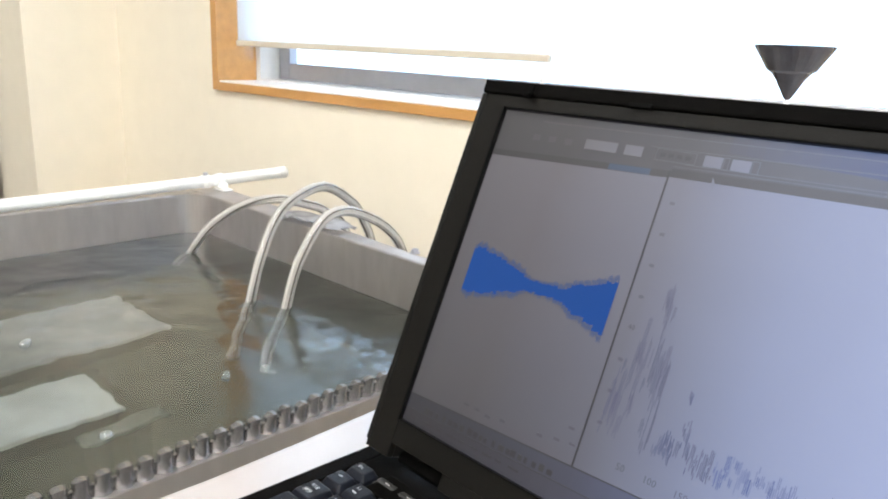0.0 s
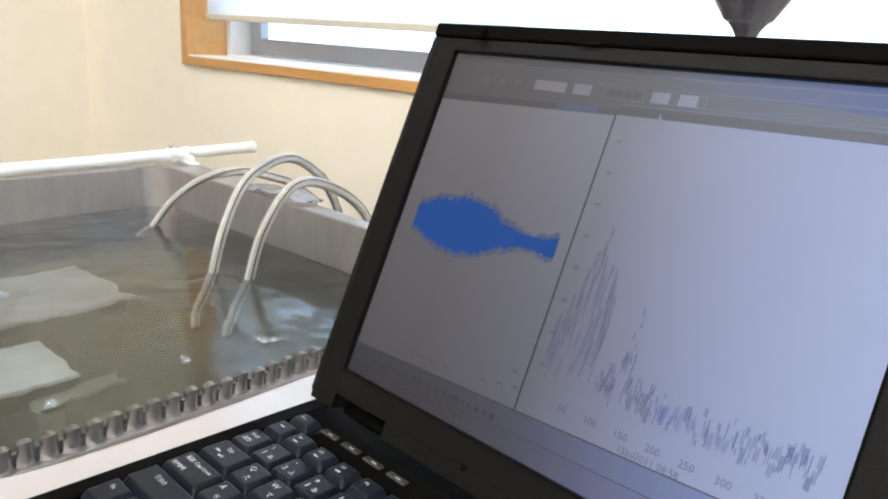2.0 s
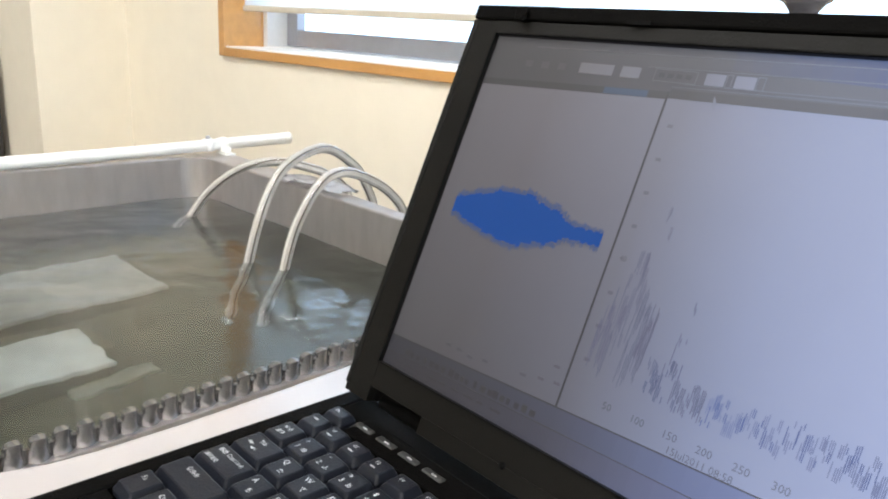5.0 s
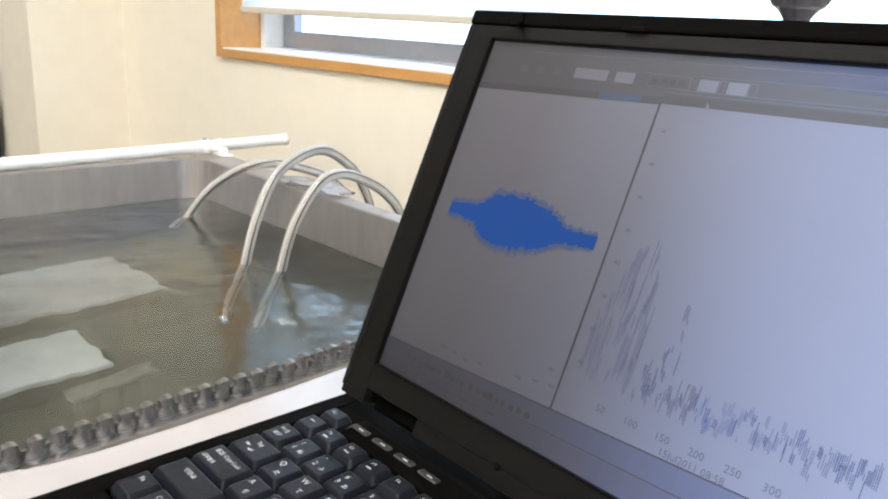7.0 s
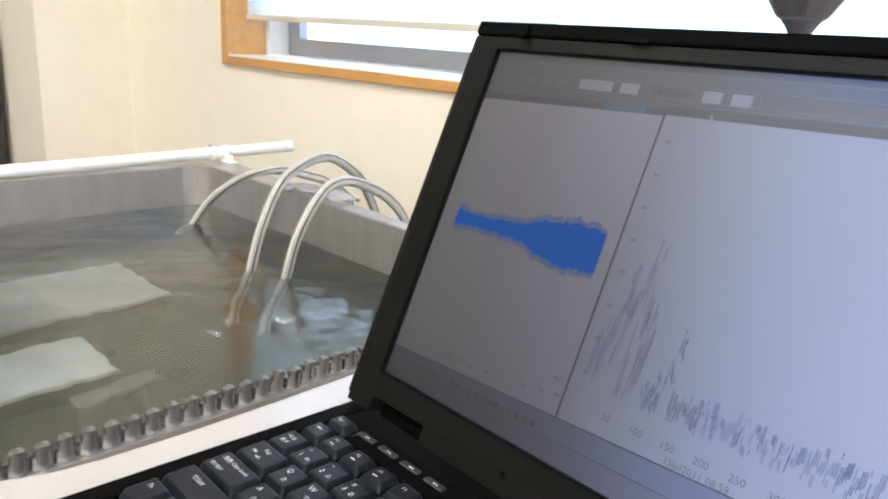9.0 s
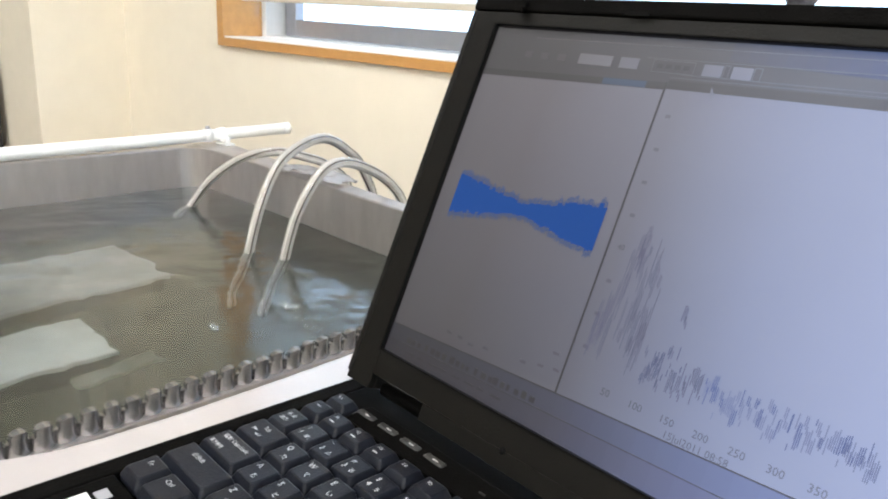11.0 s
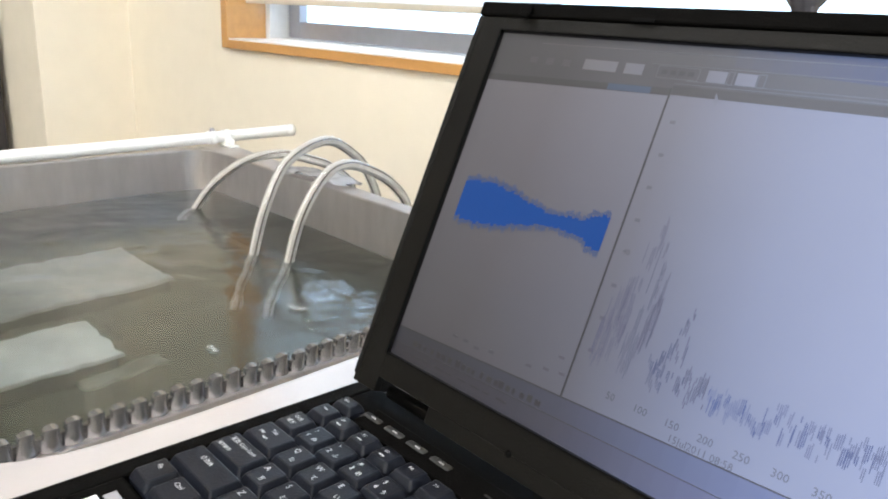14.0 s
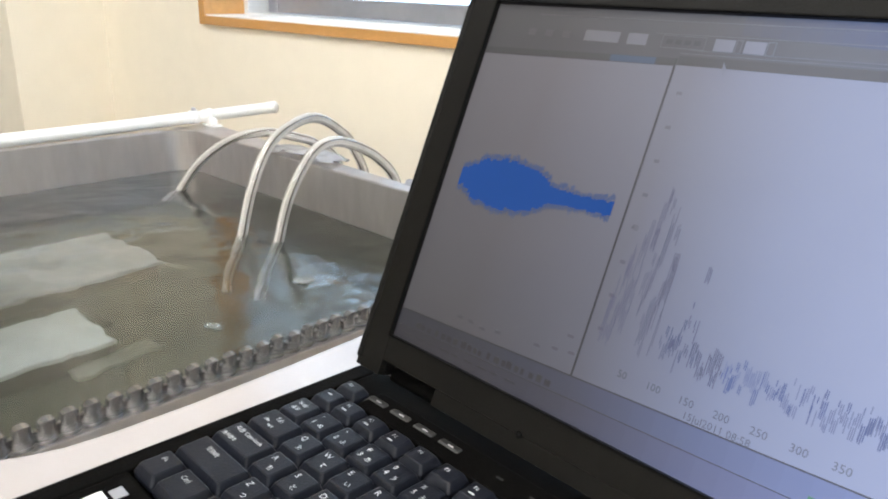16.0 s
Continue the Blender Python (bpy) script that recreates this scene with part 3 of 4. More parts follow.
def laptop():
    root = thing("laptop", pose(0, 0, DESK), "open black laptop with a lit measuring screen on a table", "laptop")
    bm = bmesh.new()
    box(bm, LX0, LX1, -0.135, 0.098, -0.034, -0.0105, 0.003)
    base = part("base", bm, BLACK, root)
    # deck round the sunken keyboard
    for b in ((LX0 + 0.001, -0.0412, -0.134, 0.097, -0.0104, -0.0042), (0.2505, LX1 - 0.001, -0.134, 0.097, -0.0104, -0.0042),
              (-0.0411, 0.2504, -0.134, -0.0525, -0.0104, -0.0042), (-0.0195, 0.2504, 0.0608, 0.0805, -0.0104, -0.0038), (-0.0411, 0.2504, 0.0735, 0.0970, -0.0104, -0.0045)):
        block("deck", BLACK, base, *b, bevel=0.0012)
    L, R, B, T = -0.0195, SW + 0.0195, -0.0237, 0.2058
    lid = thing("lid", GLASS, "", "")
    lid.parent = root
    bm = bmesh.new()
    box(bm, L, R, 0.003, 0.0155, -0.0150, T, 0.003)
    part("lid_back", bm, BLACK, lid)
    block("lid_ridge", BLACK, lid, 0.088, 0.156, 0.0045, 0.0165, T - 0.006, T + 0.0013, 0.001)
    # bezel: sides, lower strip with the hinge gaps, upper strip and its raised dark ridge
    for b in ((L, 0.0, -0.002, 0.003, B, 0.1975), (SW, R, -0.002, 0.003, B, 0.1975),
              (0.00005, SW - 0.00005, -0.002, 0.003, -0.0148, -0.0003), (0.04285, SW - 0.04285, -0.002, 0.003, B, -0.01485), (-0.0004, SW + 0.0004, -0.002, 0.003, SH + 0.0005, 0.1975)):
        block("bezel", DARK, lid, *b, bevel=0.0003)
    for x0, x1 in ((L, -0.0002), (0.0431, SW - 0.0431), (SW + 0.0002, R)):
        block("bezel_foot", DARK, lid, x0, x1, 0.0032, 0.014, B, -0.0152, 0.0008)
    for b in ((L - 0.0012, R + 0.0012, -0.0034, 0.0032, 0.1978, T + 0.0002), (L - 0.0012, L + 0.0030, -0.0028, 0.0032, -0.020, 0.1977), (R - 0.0030, R + 0.0012, -0.0028, 0.0032, -0.020, 0.1977)):
        block("lid_edge", BLACK if b[4] > 0.1 else DARK, lid, *b, bevel=0.0012)
    for u in (0.012, SW - 0.020):
        bm = bmesh.new()
        box(bm, u, u + 0.008, -0.006, -0.0044, 0.1975, 0.2035, 0.0006)
        box(bm, u + 0.0035, u + 0.0085, -0.0085, -0.0061, 0.1955, 0.1985, 0.0006)
        part("latch", bm, BLACK, lid)
    # raised black block in place of a recess: the slot's dark put into colour
    block("latch_slot_shade", material("shadow_black", (0.003, 0.003, 0.003), 0.7, spec=0.05), lid, 0.083, 0.096, -0.0049, -0.0040, 0.1972, 0.1992, 0.0003)
    bm = bmesh.new()
    lathe(bm, [(0.0018, 0), (0.0018, 0.0004), (0.0008, 0.0009)], 14, pose(0.0995, -0.002, -0.0147, 90))
    part("rubber_stop", bm, bpy.data.materials["shadow_black"], lid, "", True)
    for b in ((-0.0012, 0.0, -0.0026, -0.0018, -0.0012, SH + 0.0012), (SW, SW + 0.0012, -0.0026, -0.0018, -0.0012, SH + 0.0012),
              (0.0001, SW - 0.0001, -0.0026, -0.0018, SH + 0.0002, SH + 0.0012), (0.0001, SW - 0.0001, -0.0026, -0.0018, -0.0012, -0.0002)):
        block("gasket", bpy.data.materials["shadow_black"], lid, *b, bevel=0.0002, label="thin black gasket round the screen")
    for x0 in (0.0032, SW - 0.0418):
        bm = bmesh.new()
        tube(bm, [Vector((x0, 0.0085, -0.0219)), Vector((x0 + 0.0386, 0.0085, -0.0219))], 0.0040, 18)
        part("hinge", bm, BLACK, lid, "", True)
    # screen face: view-angle falloff painted into its glow, brighter and bluer to one side
    m = bpy.data.materials.new("lit_screen")
    m.use_nodes = True
    n, l = m.node_tree.nodes, m.node_tree.links
    b = n["Principled BSDF"]
    b.inputs["Base Color"].default_value, b.inputs["Roughness"].default_value = (0.02, 0.02, 0.022, 1), 0.35
    b.inputs["Specular IOR Level"].default_value = 0.3
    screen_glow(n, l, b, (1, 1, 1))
    screen = block("screen", m, root, 0, SW, 0.0005, 0.0028, 0, SH)
    screen.matrix_basis = GLASS
    tagged(screen, "lit screen with a blue waveform and a spectrum")
    return root, base, screen


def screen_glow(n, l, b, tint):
    """Emission with the panel's view-angle falloff painted in, by place on the screen."""
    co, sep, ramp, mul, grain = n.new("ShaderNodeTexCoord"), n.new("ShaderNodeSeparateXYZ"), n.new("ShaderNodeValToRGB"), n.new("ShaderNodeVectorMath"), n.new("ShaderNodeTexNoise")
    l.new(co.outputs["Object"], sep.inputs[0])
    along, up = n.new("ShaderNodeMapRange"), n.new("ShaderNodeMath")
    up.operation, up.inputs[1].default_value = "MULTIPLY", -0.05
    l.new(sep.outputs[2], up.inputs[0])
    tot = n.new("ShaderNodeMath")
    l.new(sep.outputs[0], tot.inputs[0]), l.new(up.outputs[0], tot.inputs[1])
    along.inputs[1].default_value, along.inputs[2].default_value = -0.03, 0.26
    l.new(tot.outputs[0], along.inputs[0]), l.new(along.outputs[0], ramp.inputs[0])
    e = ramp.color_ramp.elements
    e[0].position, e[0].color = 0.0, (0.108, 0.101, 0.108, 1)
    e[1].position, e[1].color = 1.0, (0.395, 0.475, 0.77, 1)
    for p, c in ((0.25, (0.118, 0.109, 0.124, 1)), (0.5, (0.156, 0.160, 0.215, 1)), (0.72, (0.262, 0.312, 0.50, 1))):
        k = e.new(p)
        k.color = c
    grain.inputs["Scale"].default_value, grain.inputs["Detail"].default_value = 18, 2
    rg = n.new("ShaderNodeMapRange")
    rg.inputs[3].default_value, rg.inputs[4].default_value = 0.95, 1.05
    # painted falloff too: the left half dims towards its foot, the right half hardly
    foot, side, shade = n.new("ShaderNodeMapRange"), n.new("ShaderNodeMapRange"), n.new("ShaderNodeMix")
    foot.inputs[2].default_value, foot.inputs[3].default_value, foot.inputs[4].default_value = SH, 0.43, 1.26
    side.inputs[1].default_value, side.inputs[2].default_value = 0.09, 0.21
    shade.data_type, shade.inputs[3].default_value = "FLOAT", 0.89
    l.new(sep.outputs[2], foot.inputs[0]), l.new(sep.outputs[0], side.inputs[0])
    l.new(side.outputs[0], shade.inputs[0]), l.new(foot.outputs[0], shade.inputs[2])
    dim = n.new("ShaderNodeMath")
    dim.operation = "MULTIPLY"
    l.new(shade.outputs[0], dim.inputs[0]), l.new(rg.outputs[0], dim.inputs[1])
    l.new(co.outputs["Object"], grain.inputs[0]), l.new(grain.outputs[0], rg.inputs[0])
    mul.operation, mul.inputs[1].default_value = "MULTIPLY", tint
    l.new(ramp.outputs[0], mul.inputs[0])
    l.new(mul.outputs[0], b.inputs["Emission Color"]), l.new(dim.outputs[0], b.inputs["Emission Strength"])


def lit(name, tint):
    """A part of the picture on the screen, with the same falloff painted into its glow."""
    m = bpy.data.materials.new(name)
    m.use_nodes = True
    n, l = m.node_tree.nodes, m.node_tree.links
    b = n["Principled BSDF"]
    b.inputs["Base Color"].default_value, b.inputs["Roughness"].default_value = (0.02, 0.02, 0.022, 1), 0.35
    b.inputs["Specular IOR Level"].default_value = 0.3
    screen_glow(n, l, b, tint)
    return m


def lettering(bm, body, size, m, index=0, align="LEFT"):
    """Adds built-in-font letters to a bmesh."""
    cu = bpy.data.curves.new("letters", "FONT")
    cu.body, cu.size, cu.align_x, cu.resolution_u, cu.align_y = body, size, align, 2, "CENTER"
    ob = bpy.data.objects.new("letters", cu)
    me = bpy.data.meshes.new_from_object(ob)
    me.transform(m)
    for p in me.polygons:
        p.material_index = index
    bm.from_mesh(me)
    bpy.data.objects.remove(ob)
    bpy.data.curves.remove(cu)
    bpy.data.meshes.remove(me)


def key_mesh(w, d, h, marks, mat=None):
    """A dished key with sloped sides; marks: (letters, size, x, y) on its top."""
    bm = bmesh.new()
    lo, hi = (w + 0.0002, d + 0.0002), (w - 0.0040, d - 0.0034)
    levels = []
    for (a, b), z, oy in ((lo, -h, 0), (lo, -h * 0.62, 0), (hi, -0.0005, 0.0006), ((hi[0] - 0.0014, hi[1] - 0.0014), -0.0002, 0.0006)):
        r = 0.0011
        ring = []
        for sx, sy in ((1, 1), (-1, 1), (-1, -1), (1, -1)):
            for k in (0, 1, 2):
                t = (0, 0.5, 1)[k] * math.pi / 2 + {(1, 1): 0, (-1, 1): 1, (-1, -1): 2, (1, -1): 3}[(sx, sy)] * math.pi / 2
                ring.append(bm.verts.new((sx * (a / 2 - r) + r * math.cos(t), oy + sy * (b / 2 - r) + r * math.sin(t), z)))
        levels.append(ring)
    for a, b in zip(levels, levels[1:]):
        for k in range(12):
            bm.faces.new((a[k], a[(k + 1) % 12], b[(k + 1) % 12], b[k]))
    bm.faces.new(levels[-1])
    bmesh.ops.recalc_face_normals(bm, faces=bm.faces)
    for body, size, x, y in marks:
        if body == "|":
            vs = box(bm, x - size * 0.5, x + size * 0.5, y - size * 0.08, y + size * 0.08, -0.0002, 0.0001)
            for f in {f for v in vs for f in v.link_faces}:
                f.material_index = 1
        else:
            lettering(bm, body, size, pose(x, y, 0.0001), 1)
    me = bpy.data.meshes.new("key")
    bm.to_mesh(me)
    bm.free()
    me.materials.append(mat or KEYCAP), me.materials.append(LEGEND)
    return me


def keyboard(base):
    P = 0.019

    def key(x, y, w, d, marks, h=0.0075, mat=None, name="key"):
        ob = new(name, key_mesh(w, d, h, marks, mat))
        ob.parent = base
        ob.matrix_basis = pose(x, y, -0.0030 if name == "button" else 0, random.uniform(-0.6, 0.6), random.uniform(-0.6, 0.6), 0)

    def small(letter, kana):
        m = [(letter, 0.0046, -0.0044, 0.0034)]
        if kana:
            m.append((kana, 0.0038, 0.0002, -0.0030))
        return m

    rows = ((0.0335, -0.0113, "1234567890-^", "\u306c\u3075\u3042\u3046\u3048\u304a\u3084\u3086\u3088\u308f\u307b\u3078"),
            (0.0155, -0.0018, "QWERTYUIOP@[", "\u305f\u3066\u3044\u3059\u304b\u3093\u306a\u306b\u3089\u305b\u309b\u309c"),
            (-0.0035, 0.0030, "ASDFGHJKL;:]", "\u3061\u3068\u3057\u306f\u304d\u304f\u307e\u306e\u308a\u308c\u3051\u3080"),
            (-0.0225, 0.0125, "ZXCVBNM,./", "\u3064\u3055\u305d\u3072\u3053\u307f\u3082\u306d\u308b\u3081"))
    for y, x0, letters, kana in rows:
        for k, (a, b) in enumerate(zip(letters, kana)):
            if y > 0.03:
                marks = [(a, 0.0044, -0.0042, -0.0022), (b, 0.0036, 0.0010, -0.0026), ("!\"#$%&'()~=~"[k], 0.0036, -0.0036, 0.0034)]
            else:
                marks = small(a, b)
            key(x0 + P * k, y, 0.0182, 0.0182, marks)
    key(-0.0306, 0.0335, 0.0182, 0.0182, [("\u534a/\u5168", 0.0032, -0.0045, 0.0028), ("\u6f22\u5b57", 0.0032, -0.0040, -0.0022)])
    key(-0.0260, 0.0155, 0.0278, 0.0182, [("Tab", 0.0036, -0.0030, 0.0034), ("\u21e4", 0.005, -0.0075, -0.0010), ("\u21e5", 0.005, -0.002, -0.0032)])
    key(-0.0236, -0.0035, 0.0335, 0.0182, [("Caps Lock", 0.0034, -0.0035, 0.0036), ("\u82f1\u6570", 0.0034, -0.0115, 0.0034), ("\u6f22\u5b57\u756a\u53f7", 0.0028, -0.0125, -0.0036)])
    key(-0.0188, -0.0225, 0.0425, 0.0182, [("\u21e7Shift", 0.0038, -0.0100, 0.0030)])
    key(-0.0310, -0.0415, 0.0182, 0.0182, [("Fn", 0.0038, -0.0030, 0.0030)])
    key(-0.0090, -0.0415, 0.0240, 0.0182, [("Ctrl", 0.0038, -0.0060, 0.0030)])
    for x, w, t in ((0.0145, 0.0205, "|"), (0.0350, 0.0190, "Alt"), (0.0545, 0.0182, "|")):
        key(x, -0.0415, w, 0.0182, [(t, 0.0036, -0.0050, 0.0030)])
    key(0.100, -0.0415, 0.0700, 0.0182, [])
    for k in range(5):
        key(0.1455 + P * k, -0.0415, 0.0182, 0.0182, [("|", 0.0035, -0.003, 0.003)])
    for y, x0, n in ((0.0335, 0.2262, 1), (0.0155, 0.2357, 1), (-0.0035, 0.2405, 1), (-0.0225, 0.2120, 2)):
        for k in range(n):
            key(x0 + P * k, y, 0.0182, 0.0182, [("|", 0.0035, -0.003, 0.003)])
    # function row and the row of small buttons behind it
    key(-0.0300, 0.0670, 0.0165, 0.0115, [("Esc", 0.0030, -0.0035, 0.0008)], 0.006)
    key(-0.0306, 0.0520, 0.0165, 0.0140, [("|", 0.0032, -0.001, 0.0015)], 0.0065)
    for k in range(12):
        key(-0.0130 + 0.0186 * k, 0.0517, 0.0165, 0.0140, [("F%d" % (k + 1), 0.0030, -0.0030, 0.0018)] + ([("|", 0.0034, -0.001, -0.0020)] if k < 3 or k > 4 else []), 0.0065)
    for k in range(4):
        key(-0.0128 + 0.0185 * k, 0.0714, 0.0176, 0.0072, [("|", 0.0034, 0.001, 0)], 0.0042, BUTTON, "button")
    for k in range(5):
        block("status_mark", BUTTON, base, 0.075 + 0.02 * k, 0.079 + 0.02 * k, 0.0700, 0.0712, -0.0037, -0.0034)
    bm = bmesh.new()
    box(bm, -0.0335, -0.0225, -0.095, -0.0675, -0.0041, -0.0038)
    part("sticker", bm, WHITE, base, "white paper sticker")
    bm = bmesh.new()
    box(bm, -0.031, -0.0235, -0.0655, -0.0595, -0.0041, -0.0037)
    part("emblem", bm, ALU, base, "grey metal emblem")


def screen_content(screen):
    """The picture on the screen: bars, buttons, axes, writing; the waveform and the spectrum are loose pieces."""
    Y = 0.0004

    def flat(name, corners, mat, lift=0.0, label=""):
        bm = bmesh.new()
        a = [bm.verts.new((u, Y - lift, v)) for u, v in corners]
        b = [bm.verts.new((u, Y + 0.00008 - lift, v)) for u, v in corners]
        bm.faces.new(a), bm.faces.new(b[::-1])
        for k in range(len(a)):
            j = (k + 1) % len(a)
            bm.faces.new((a[k], b[k], b[j], a[j]))
        return part(name, bm, mat, screen, label)

    def strip(name, u0, u1, v0, v1, mat, lift=0.0):
        return flat(name, ((u0, v0), (u1, v0), (u1, v1), (u0, v1)), mat, lift)

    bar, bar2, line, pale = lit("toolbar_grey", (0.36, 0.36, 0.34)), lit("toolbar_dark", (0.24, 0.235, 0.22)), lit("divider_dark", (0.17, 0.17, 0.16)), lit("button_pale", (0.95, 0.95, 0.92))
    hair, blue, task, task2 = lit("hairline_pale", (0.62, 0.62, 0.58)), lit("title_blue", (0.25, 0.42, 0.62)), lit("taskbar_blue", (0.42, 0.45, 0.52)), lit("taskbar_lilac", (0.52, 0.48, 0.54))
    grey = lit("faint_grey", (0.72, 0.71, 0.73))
    flat("toolbar", ((0, 0.1628), (0.1145, 0.1660), (SW, 0.1685), (SW, SH), (0, SH)), bar)
    flat("title_bar", ((0, 0.1622), (0.114, 0.1655), (0.114, 0.1690), (0, 0.1658)), bar2, 0.0001)
    flat("title_bar", ((0.115, 0.1660), (SW, 0.1680), (SW, 0.1722), (0.115, 0.1702)), bar2, 0.0001)
    flat("title_glow", ((0.080, 0.1648), (0.104, 0.1653), (0.104, 0.1685), (0.080, 0.1679)), blue, 0.0002)
    for k in range(14):
        u0, u1, f = 0.140 + (SW - 0.140) * k / 14, 0.140 + (SW - 0.140) * (k + 1) / 14, (k + 1) / 14
        lo0, lo1 = 0.1815 - 0.004 * f, 0.1815 - 0.004 * (f + 1 / 14)
        flat("caption_bar", ((u0, lo0), (u1, lo1), (u1, SH), (u0, SH)), lit("caption_blue", (0.36 - 0.21 * f, 0.36 - 0.09 * f, 0.36 + 0.16 * f)), 0.0001)
    for v, u0 in ((0.1712, 0.115), (0.1728, 0.120), (0.1795, 0.100), (0.0010 + 0.1840, 0.03)):
        flat("hairline", ((u0, v), (SW, v + 0.0016), (SW, v + 0.0019), (u0, v + 0.0003)), hair, 0.0002)
    for u0, u1 in ((0.0616, 0.0815), (0.0860, 0.0965), (0.1295, 0.1385), (0.1430, 0.1520)):
        strip("toolbar_button", u0, u1, 0.1735, 0.1788, pale, 0.0003)
    for u0, u1 in ((0.104, 0.1255), (0.1390, 0.1418), (0.1524, 0.1560)):
        for b in ((u0, u1, 0.1732, 0.1736), (u0, u1, 0.1788, 0.1792), (u0, u0 + 0.0004, 0.1736, 0.1788), (u1 - 0.0004, u1, 0.1736, 0.1788)):
            strip("toolbar_box", *b, hair, 0.0003)
    for k in range(3):
        strip("toolbar_icon", 0.0260 + 0.011 * k, 0.0310 + 0.011 * k, 0.1742, 0.1775, lit("icon_grey", (0.46, 0.46, 0.44)), 0.0003)
    for k in range(4):
        strip("toolbar_text", 0.1065 + 0.0045 * k, 0.1095 + 0.0045 * k, 0.1750, 0.1772, bar2, 0.0004)
    strip("divider", 0.1138, 0.1148, 0.0199, 0.1690, line, 0.0003)

    def foot(u):
        return 0.0158 + 0.0355 * u

    for k in range(24):
        u0, u1, f = SW * k / 24, SW * (k + 1) / 24, k / 23
        lo, hi = 0.0075 + 0.025 * u0, 0.0075 + 0.025 * u1
        flat("taskbar", ((u0, lo), (u1, hi), (u1, foot(u1)), (u0, foot(u0))), lit("taskbar_blue", (0.24 + 0.38 * f, 0.25 + 0.44 * f, 0.37 + 0.5 * f)), 0.0001)
        flat("taskbar", ((u0, 0), (u1, 0), (u1, hi - 0.0004), (u0, lo - 0.0004)), lit("taskbar_lilac", (0.20 + 0.42 * f, 0.185 + 0.46 * f, 0.27 + 0.55 * f)), 0.0001)
    flat("taskbar_line", ((0, foot(0)), (SW, foot(SW)), (SW, foot(SW) + 0.0006), (0, foot(0) + 0.0006)), line, 0.0002)
    flat("taskbar_line", ((0, 0.0071), (SW, 0.0134), (SW, 0.0138), (0, 0.0075)), line, 0.0002)
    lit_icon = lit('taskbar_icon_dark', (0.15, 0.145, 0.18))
    for k in range(20):
        u = 0.014 + 0.0046 * k + random.uniform(0, 0.002)
        strip("taskbar_icon", u, u + random.uniform(0.0018, 0.0036), 0.0086 + 0.025 * u, 0.0110 + random.uniform(0, 0.0014) + 0.025 * u, lit_icon if k % 3 else bar2, 0.0003)
    for k in range(9):
        u = 0.008 + 0.009 * k
        strip("taskbar_text", u, u + random.uniform(0.004, 0.0075), 0.0032 + 0.02 * u, 0.0043 + 0.02 * u, lit_icon, 0.0003)
    strip("tray_icon", 0.221, 0.229, 0.0128, 0.0165, lit("tray_green", (0.30, 0.75, 0.30)), 0.0003)
    ink = lit("axis_ink", (0.48, 0.48, 0.46))

    def words(body, size, u, v):
        bm = bmesh.new()
        lettering(bm, body, size, pose(u, Y - 0.0004, v, 90), 0, "CENTER")
        part("lettering", bm, ink, screen)

    for k, t in enumerate(("50", "100", "150", "200", "250", "300", "350")):
        words(t, 0.0046, 0.1380 + 0.01505 * k, 0.0298)
    words("15Jul2011 08:58", 0.0044, 0.1825, 0.0246)
    for k in range(8):
        v = 0.045 + 0.0155 * k
        if k == 3:
            words("40", 0.0036, 0.1212, 0.0919)
        else:
            strip("axis_mark", 0.1196, 0.1222, v - 0.0008, v + 0.0008, grey, 0.0003)
    for u, v in ((0.040, 0.0235), (0.048, 0.0235), (0.056, 0.0225), (0.066, 0.0240), (0.090, 0.026), (0.100, 0.028), (0.109, 0.029), (0.106, 0.036)):
        strip("axis_mark", u, u + 0.0035, v, v + 0.0014, grey, 0.0003)
    bm = bmesh.new()
    vs = [bm.verts.new((u, Y - 0.0006, v)) for u, v in ((0.1366, 0.1690), (0.1392, 0.1650), (0.1380, 0.1648), (0.1386, 0.1632), (0.1378, 0.1630), (0.1372, 0.1648), (0.1366, 0.1640))]
    bm.faces.new(vs)
    bmesh.ops.solidify(bm, geom=bm.faces[:], thickness=0.0001)
    part("cursor", bm, pale, screen)

    # waveform: columns of short teeth that slide apart and together, with a paler fringe at both ends
    blues = []
    for nm, c in (("waveform_blue", (0.006, 0.063, 0.29)), ("waveform_blue_deep", (0.002, 0.046, 0.27)), ("waveform_fringe_blue", (0.066, 0.098, 0.215))):
        m = glowing(nm, c)
        m.node_tree.nodes["Principled BSDF"].inputs["Base Color"].default_value = (0.004, 0.006, 0.012, 1)
        blues.append(m)

    def teeth(name, mat, n, wide, ragged, length):
        bm = bmesh.new()
        for k in range(n):
            x = (k - n / 2) * wide
            box(bm, x, x + wide * (0.98 if ragged < 0.5 else 0.55), -0.00005, 0.00005, -length / 2 * random.uniform(1 - ragged, 1), length / 2 * random.uniform(1 - ragged, 1))
        return mesh_from(name, bm, mat)

    step = 0.0935 / (COLUMNS - 1)
    cores = [teeth("waveform_piece", blues[s == 3], 3, step / 2.7, 0.12, PIECE * 1.35) for s in range(4)]
    ends = [teeth("waveform_fringe", blues[2], 4, step / 3.8, 0.75, FRINGE) for s in range(6)]
    wave = []
    for c in range(COLUMNS):
        col = []
        for p in range(PIECES + 2):
            ob = new("waveform_piece", cores[c * c % 7 % 4]) if p < PIECES else new("waveform_fringe", ends[random.randrange(6)])
            ob.parent = screen
            col.append(ob)
        wave.append(col)
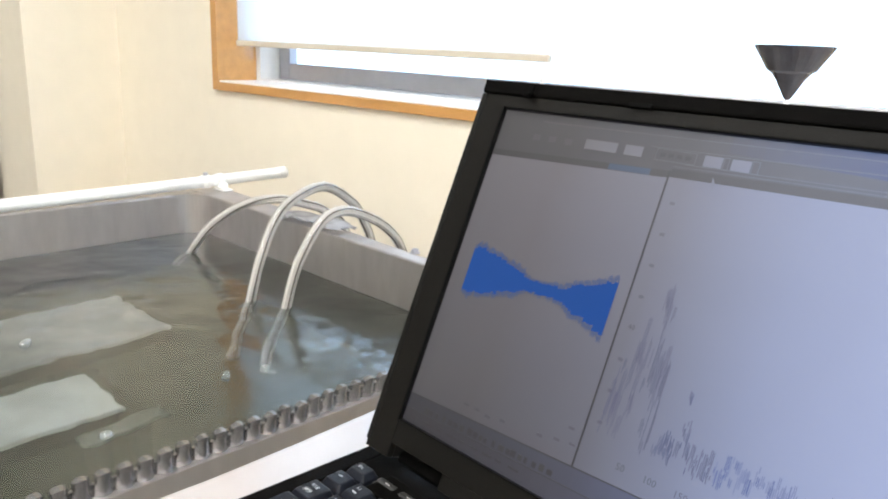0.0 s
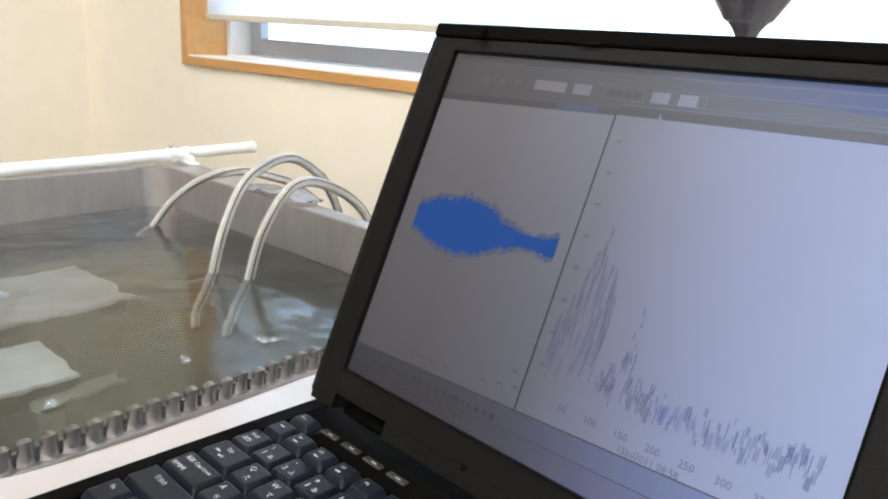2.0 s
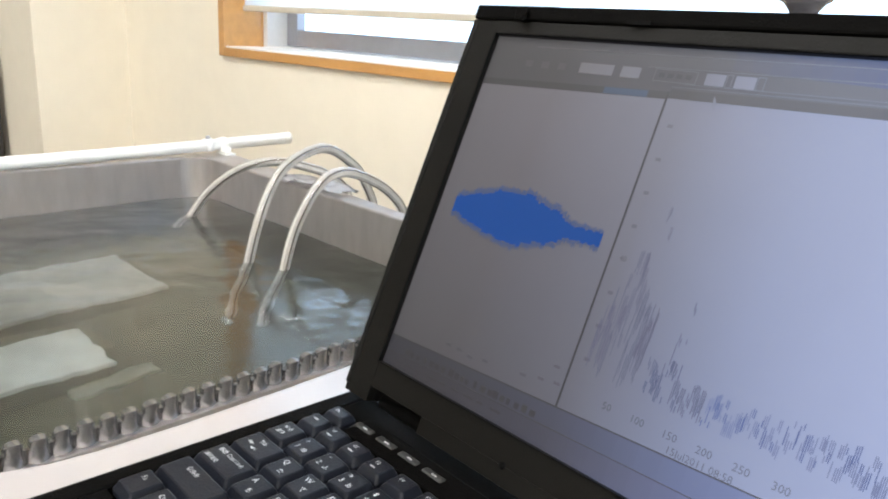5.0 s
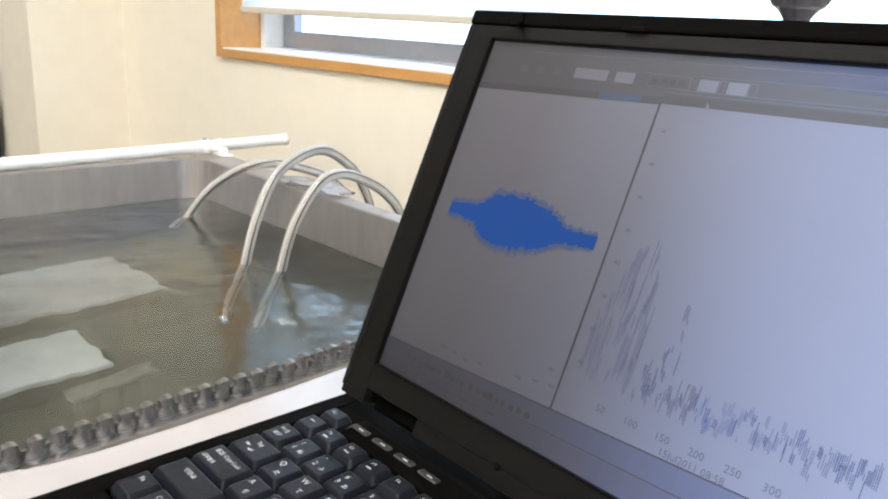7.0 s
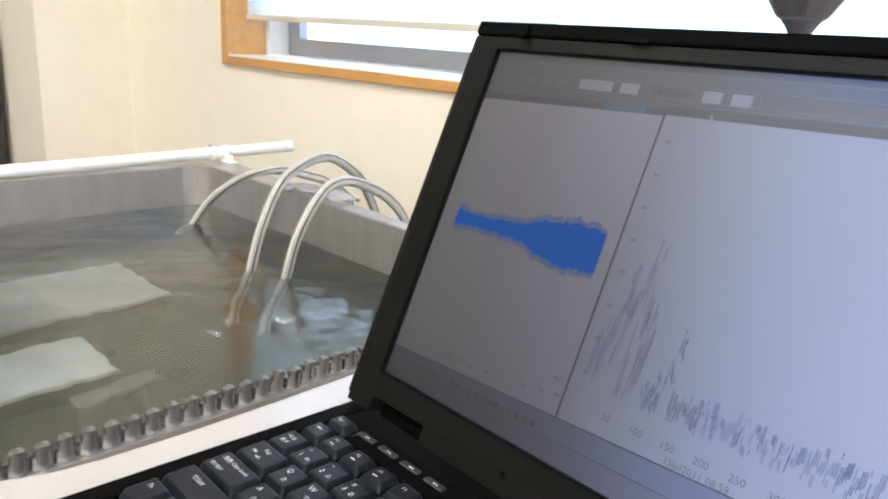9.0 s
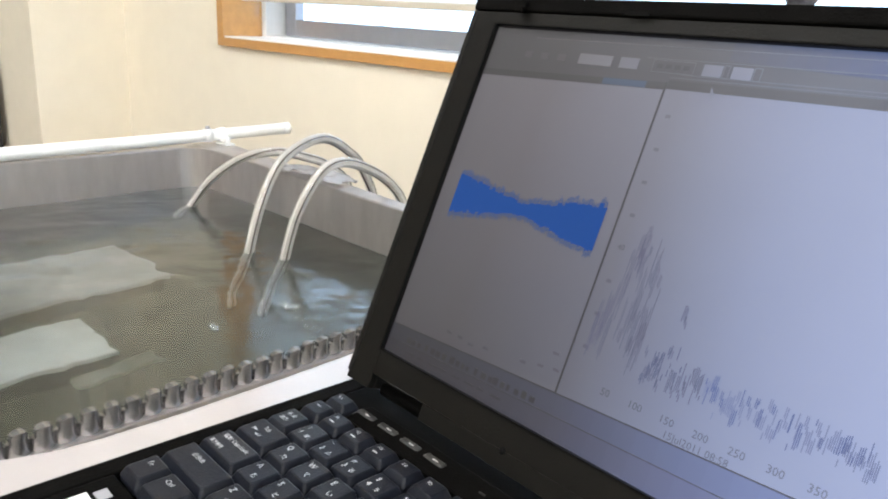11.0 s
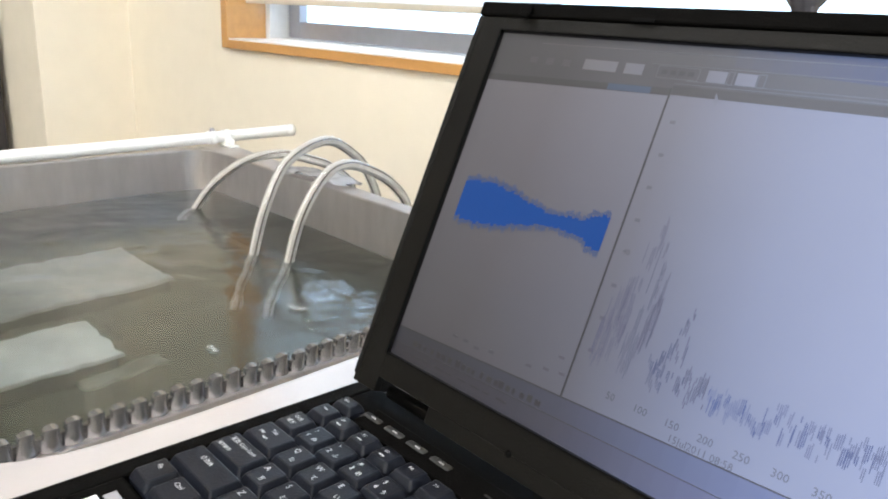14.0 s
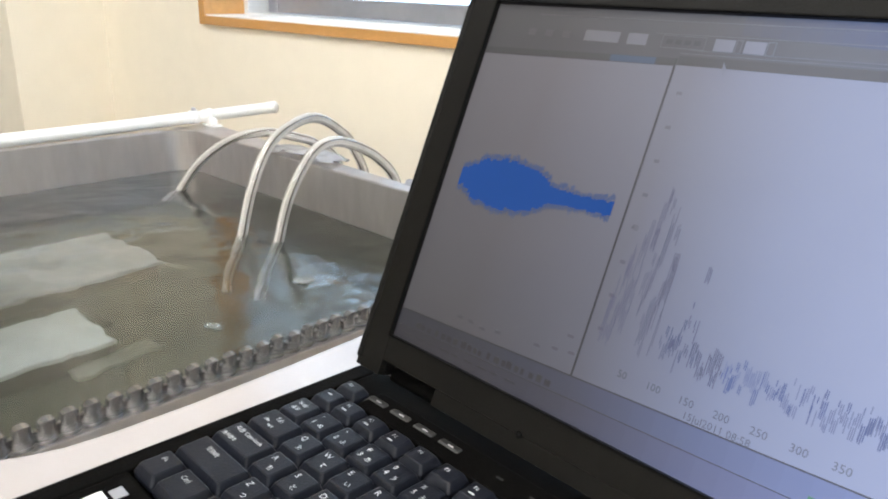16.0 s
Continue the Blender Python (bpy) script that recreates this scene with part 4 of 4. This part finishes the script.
    # spectrum: thin zigzag strokes that rise and fall
    inks = [glowing("spectrum_ink_left", (0.106, 0.107, 0.178)), glowing("spectrum_ink_left_dark", (0.092, 0.098, 0.165)),
            glowing("spectrum_ink_right", (0.175, 0.215, 0.40)), glowing("spectrum_ink_right_dark", (0.105, 0.145, 0.34)), glowing("spectrum_ink_middle", (0.115, 0.128, 0.22)), glowing("spectrum_ink_middle_dark", (0.085, 0.10, 0.20))]
    meshes = {}
    spectrum = []
    places = [0.1215 + 0.0255 * (k + random.random()) / 46 for k in range(46)] + [0.150 + 0.014 * (k + random.random()) / 12 for k in range(12)]
    places += [0.153 + 0.091 * (k + random.random() * 0.8) / 120 for k in range(120)]
    for k, u in enumerate(places):
        n = random.randrange(1, 7) if k < 46 else random.randrange(1, 4) if k < 58 else random.randrange(0, 4)
        dark = (random.random() < 0.4) + (2 if u > 0.178 else 4 if u > 0.149 else 0)
        if (n, dark) not in meshes:
            bm = bmesh.new()
            ln, turns = 0.0035 + (0.0040 if u < 0.149 else 0.0022) * n, 1 + n % 3
            w = 0.00011 if u < 0.149 else 0.00017
            for i in range(turns):
                h, x = ln * random.uniform(0.55, 1), 0.0007 * (i - turns / 2)
                z = random.uniform(-1, 1) * (ln - h) / 2
                box(bm, x - w, x + w, -0.00005, 0.00005, z - h / 2, z + h / 2)
            meshes[(n, dark)] = mesh_from("spectrum_stroke", bm, inks[dark])
        ob = new("spectrum_stroke", meshes[(n, dark)])
        ob.parent = screen
        spectrum.append((ob, u, 0.0035 + (0.0040 if u < 0.149 else 0.0022) * n))
    return wave, spectrum


COLUMNS, PIECES, PIECE, FRINGE = 46, 6, 0.0050, 0.0046
room(), window(), blind(), outside(), added_ceiling_lights()
tank()
surface = water()
silt_layer()
slabs(), sunk_rail(), pipe(), hoses(), rim_clutter(), dark_cabinet()
floats = bubbles()
table(), cup_stand()
lap, base, screen = laptop()
keyboard(base)
wave, spectrum = screen_content(screen)


# waveform height at seven places along it, in half-millimetres, every half second
HEIGHTS = {
    0.0: "50 44 30 8 14 38 60", 0.5: "12 42 32 30 56 64 40", 1.0: "52 58 56 34 12 16 44", 1.5: "36 36 24 12 26 52 56", 2.0: "28 46 58 52 28 12 26",
    2.5: "42 40 24 10 18 46 60", 3.0: "26 40 52 50 36 16 24", 3.5: "56 56 48 26 12 18 50", 4.0: "20 40 56 50 28 12 20", 4.5: "44 36 20 12 24 48 58",
    5.0: "18 34 50 54 40 18 14", 5.5: "50 46 32 14 16 40 58", 6.0: "14 36 56 54 32 12 12", 6.5: "40 22 26 34 34 46 66", 7.0: "12 20 52 56 44 20 12",
    7.5: "48 44 34 20 14 34 56", 8.0: "12 14 32 54 60 48 30", 8.5: "42 46 42 24 12 22 52", 9.0: "18 14 18 22 42 52 48", 9.5: "34 50 54 46 28 14 16",
    10.0: "20 32 26 18 22 34 54", 10.5: "30 48 52 40 22 12 18", 11.0: "40 34 24 16 26 42 52", 11.5: "20 34 46 50 36 18 14", 12.0: "44 42 34 20 14 28 48",
    12.5: "40 58 52 30 14 12 24", 13.0: "18 26 24 26 32 38 40", 13.5: "28 50 54 38 16 12 14", 14.0: "42 46 40 26 14 20 42", 14.5: "10 22 36 42 38 20 14",
    15.0: "34 44 36 20 12 18 36", 15.5: "24 26 34 40 40 26 14", 16.0: "20 44 52 44 20 14 18"}


def motions():
    # the waveform
    for c, col in enumerate(wave):
        s = c / (COLUMNS - 1)
        u = 0.0128 + 0.0935 * s
        rows = [[] for _ in col]
        for t, text in HEIGHTS.items():
            h = [float(x) for x in text.split()]
            k = min(5, int(s * 6))
            f = s * 6 - k
            f = f * f * (3 - 2 * f)
            tall = (h[k] * (1 - f) + h[k + 1] * f) * (0.00057 - 0.000106 * s) * random.uniform(0.92, 1.06)
            reach = max(0.0, tall - PIECE * 1.35 - 0.0016)
            mid = 0.0948 + 0.0022 * s + random.uniform(-0.0005, 0.0005)
            for p in range(PIECES):
                rows[p].append((t, pose(u, -0.0002 - 0.00001 * p, mid + reach * (p / (PIECES - 1) - 0.5))))
            for e in (-1, 1):
                rows[PIECES + (e + 1) // 2].append((t, pose(u, -0.00015, mid + e * (tall / 2 - random.uniform(-0.0008, 0.0008)))))
        for ob, r in zip(col, rows):
            walk(ob, r)
    # the spectrum
    for ob, u, ln in spectrum:
        if u < 0.149:
            low, top = 0.038, 0.072 + 0.052 * max(0, 1 - abs(u - 0.136) / 0.014)
        elif u < 0.164:
            low, top = 0.038, 0.058 + 0.030 * max(0, 1 - abs(u - 0.161) / 0.004)
        else:
            low, top = 0.0375, 0.0555
        rows = []
        for k in range(17):
            v = random.uniform(low + ln / 2, max(low + ln / 2 + 0.002, top - ln / 2))
            rows.append((float(k), pose(u, -0.0001, v)))
        walk(ob, rows)
    # bubbles that drift on the water
    A = ((0, 0.656, -0.273), (0.5, 0.666, -0.249), (1.5, 0.656, -0.23), (2.0, 0.688, -0.244), (3, 0.645, -0.224), (3.5, 0.645, -0.226), (7, 0.656, -0.237), (8, 0.645, -0.23),
         (9, 0.63, -0.232), (12.5, 0.653, -0.23), (14.5, 0.642, -0.226), (16, 0.637, -0.201))
    B = ((0, 0.641, -0.315), (0.5, 0.652, -0.288), (1.5, 0.672, -0.32), (2.0, 0.682, -0.338), (3, 0.616, -0.296), (3.5, 0.619, -0.297), (7, 0.606, -0.287), (8, 0.617, -0.305),
         (9, 0.619, -0.314), (12.5, 0.678, -0.346), (14.5, 0.694, -0.362), (16, 0.683, -0.348))
    C = ((0, 0.693, -0.474), (0.5, 0.687, -0.474), (1.5, 0.682, -0.477), (2.0, 0.700, -0.48), (3, 0.685, -0.478), (4.5, 0.70, -0.56), (6, 0.70, -0.66), (16, 0.69, -0.75))
    E = ((0, 0.40, -0.45), (1.5, 0.37, -0.40), (3, 0.33, -0.47), (6, 0.30, -0.60), (16, 0.3, -0.7))
    for ob, rows in zip(floats, (A, B, C, E)):
        walk(ob, [(t, TANK @ pose(x, y, WATER + 0.0005, 0, 0, 14 * t % 80)) for t, x, y in rows])
    # the water sways; its ripples go with it
    rows = []
    for k in range(33):
        t = 0.5 * k
        rows.append((t, TANK @ pose(0.009 * math.sin(2.1 * t), 0.009 * math.sin(1.37 * t + 1), WATER + 0.0004 * math.sin(3.1 * t), 0, 0, 0)))
    walk(surface, rows)


motions()
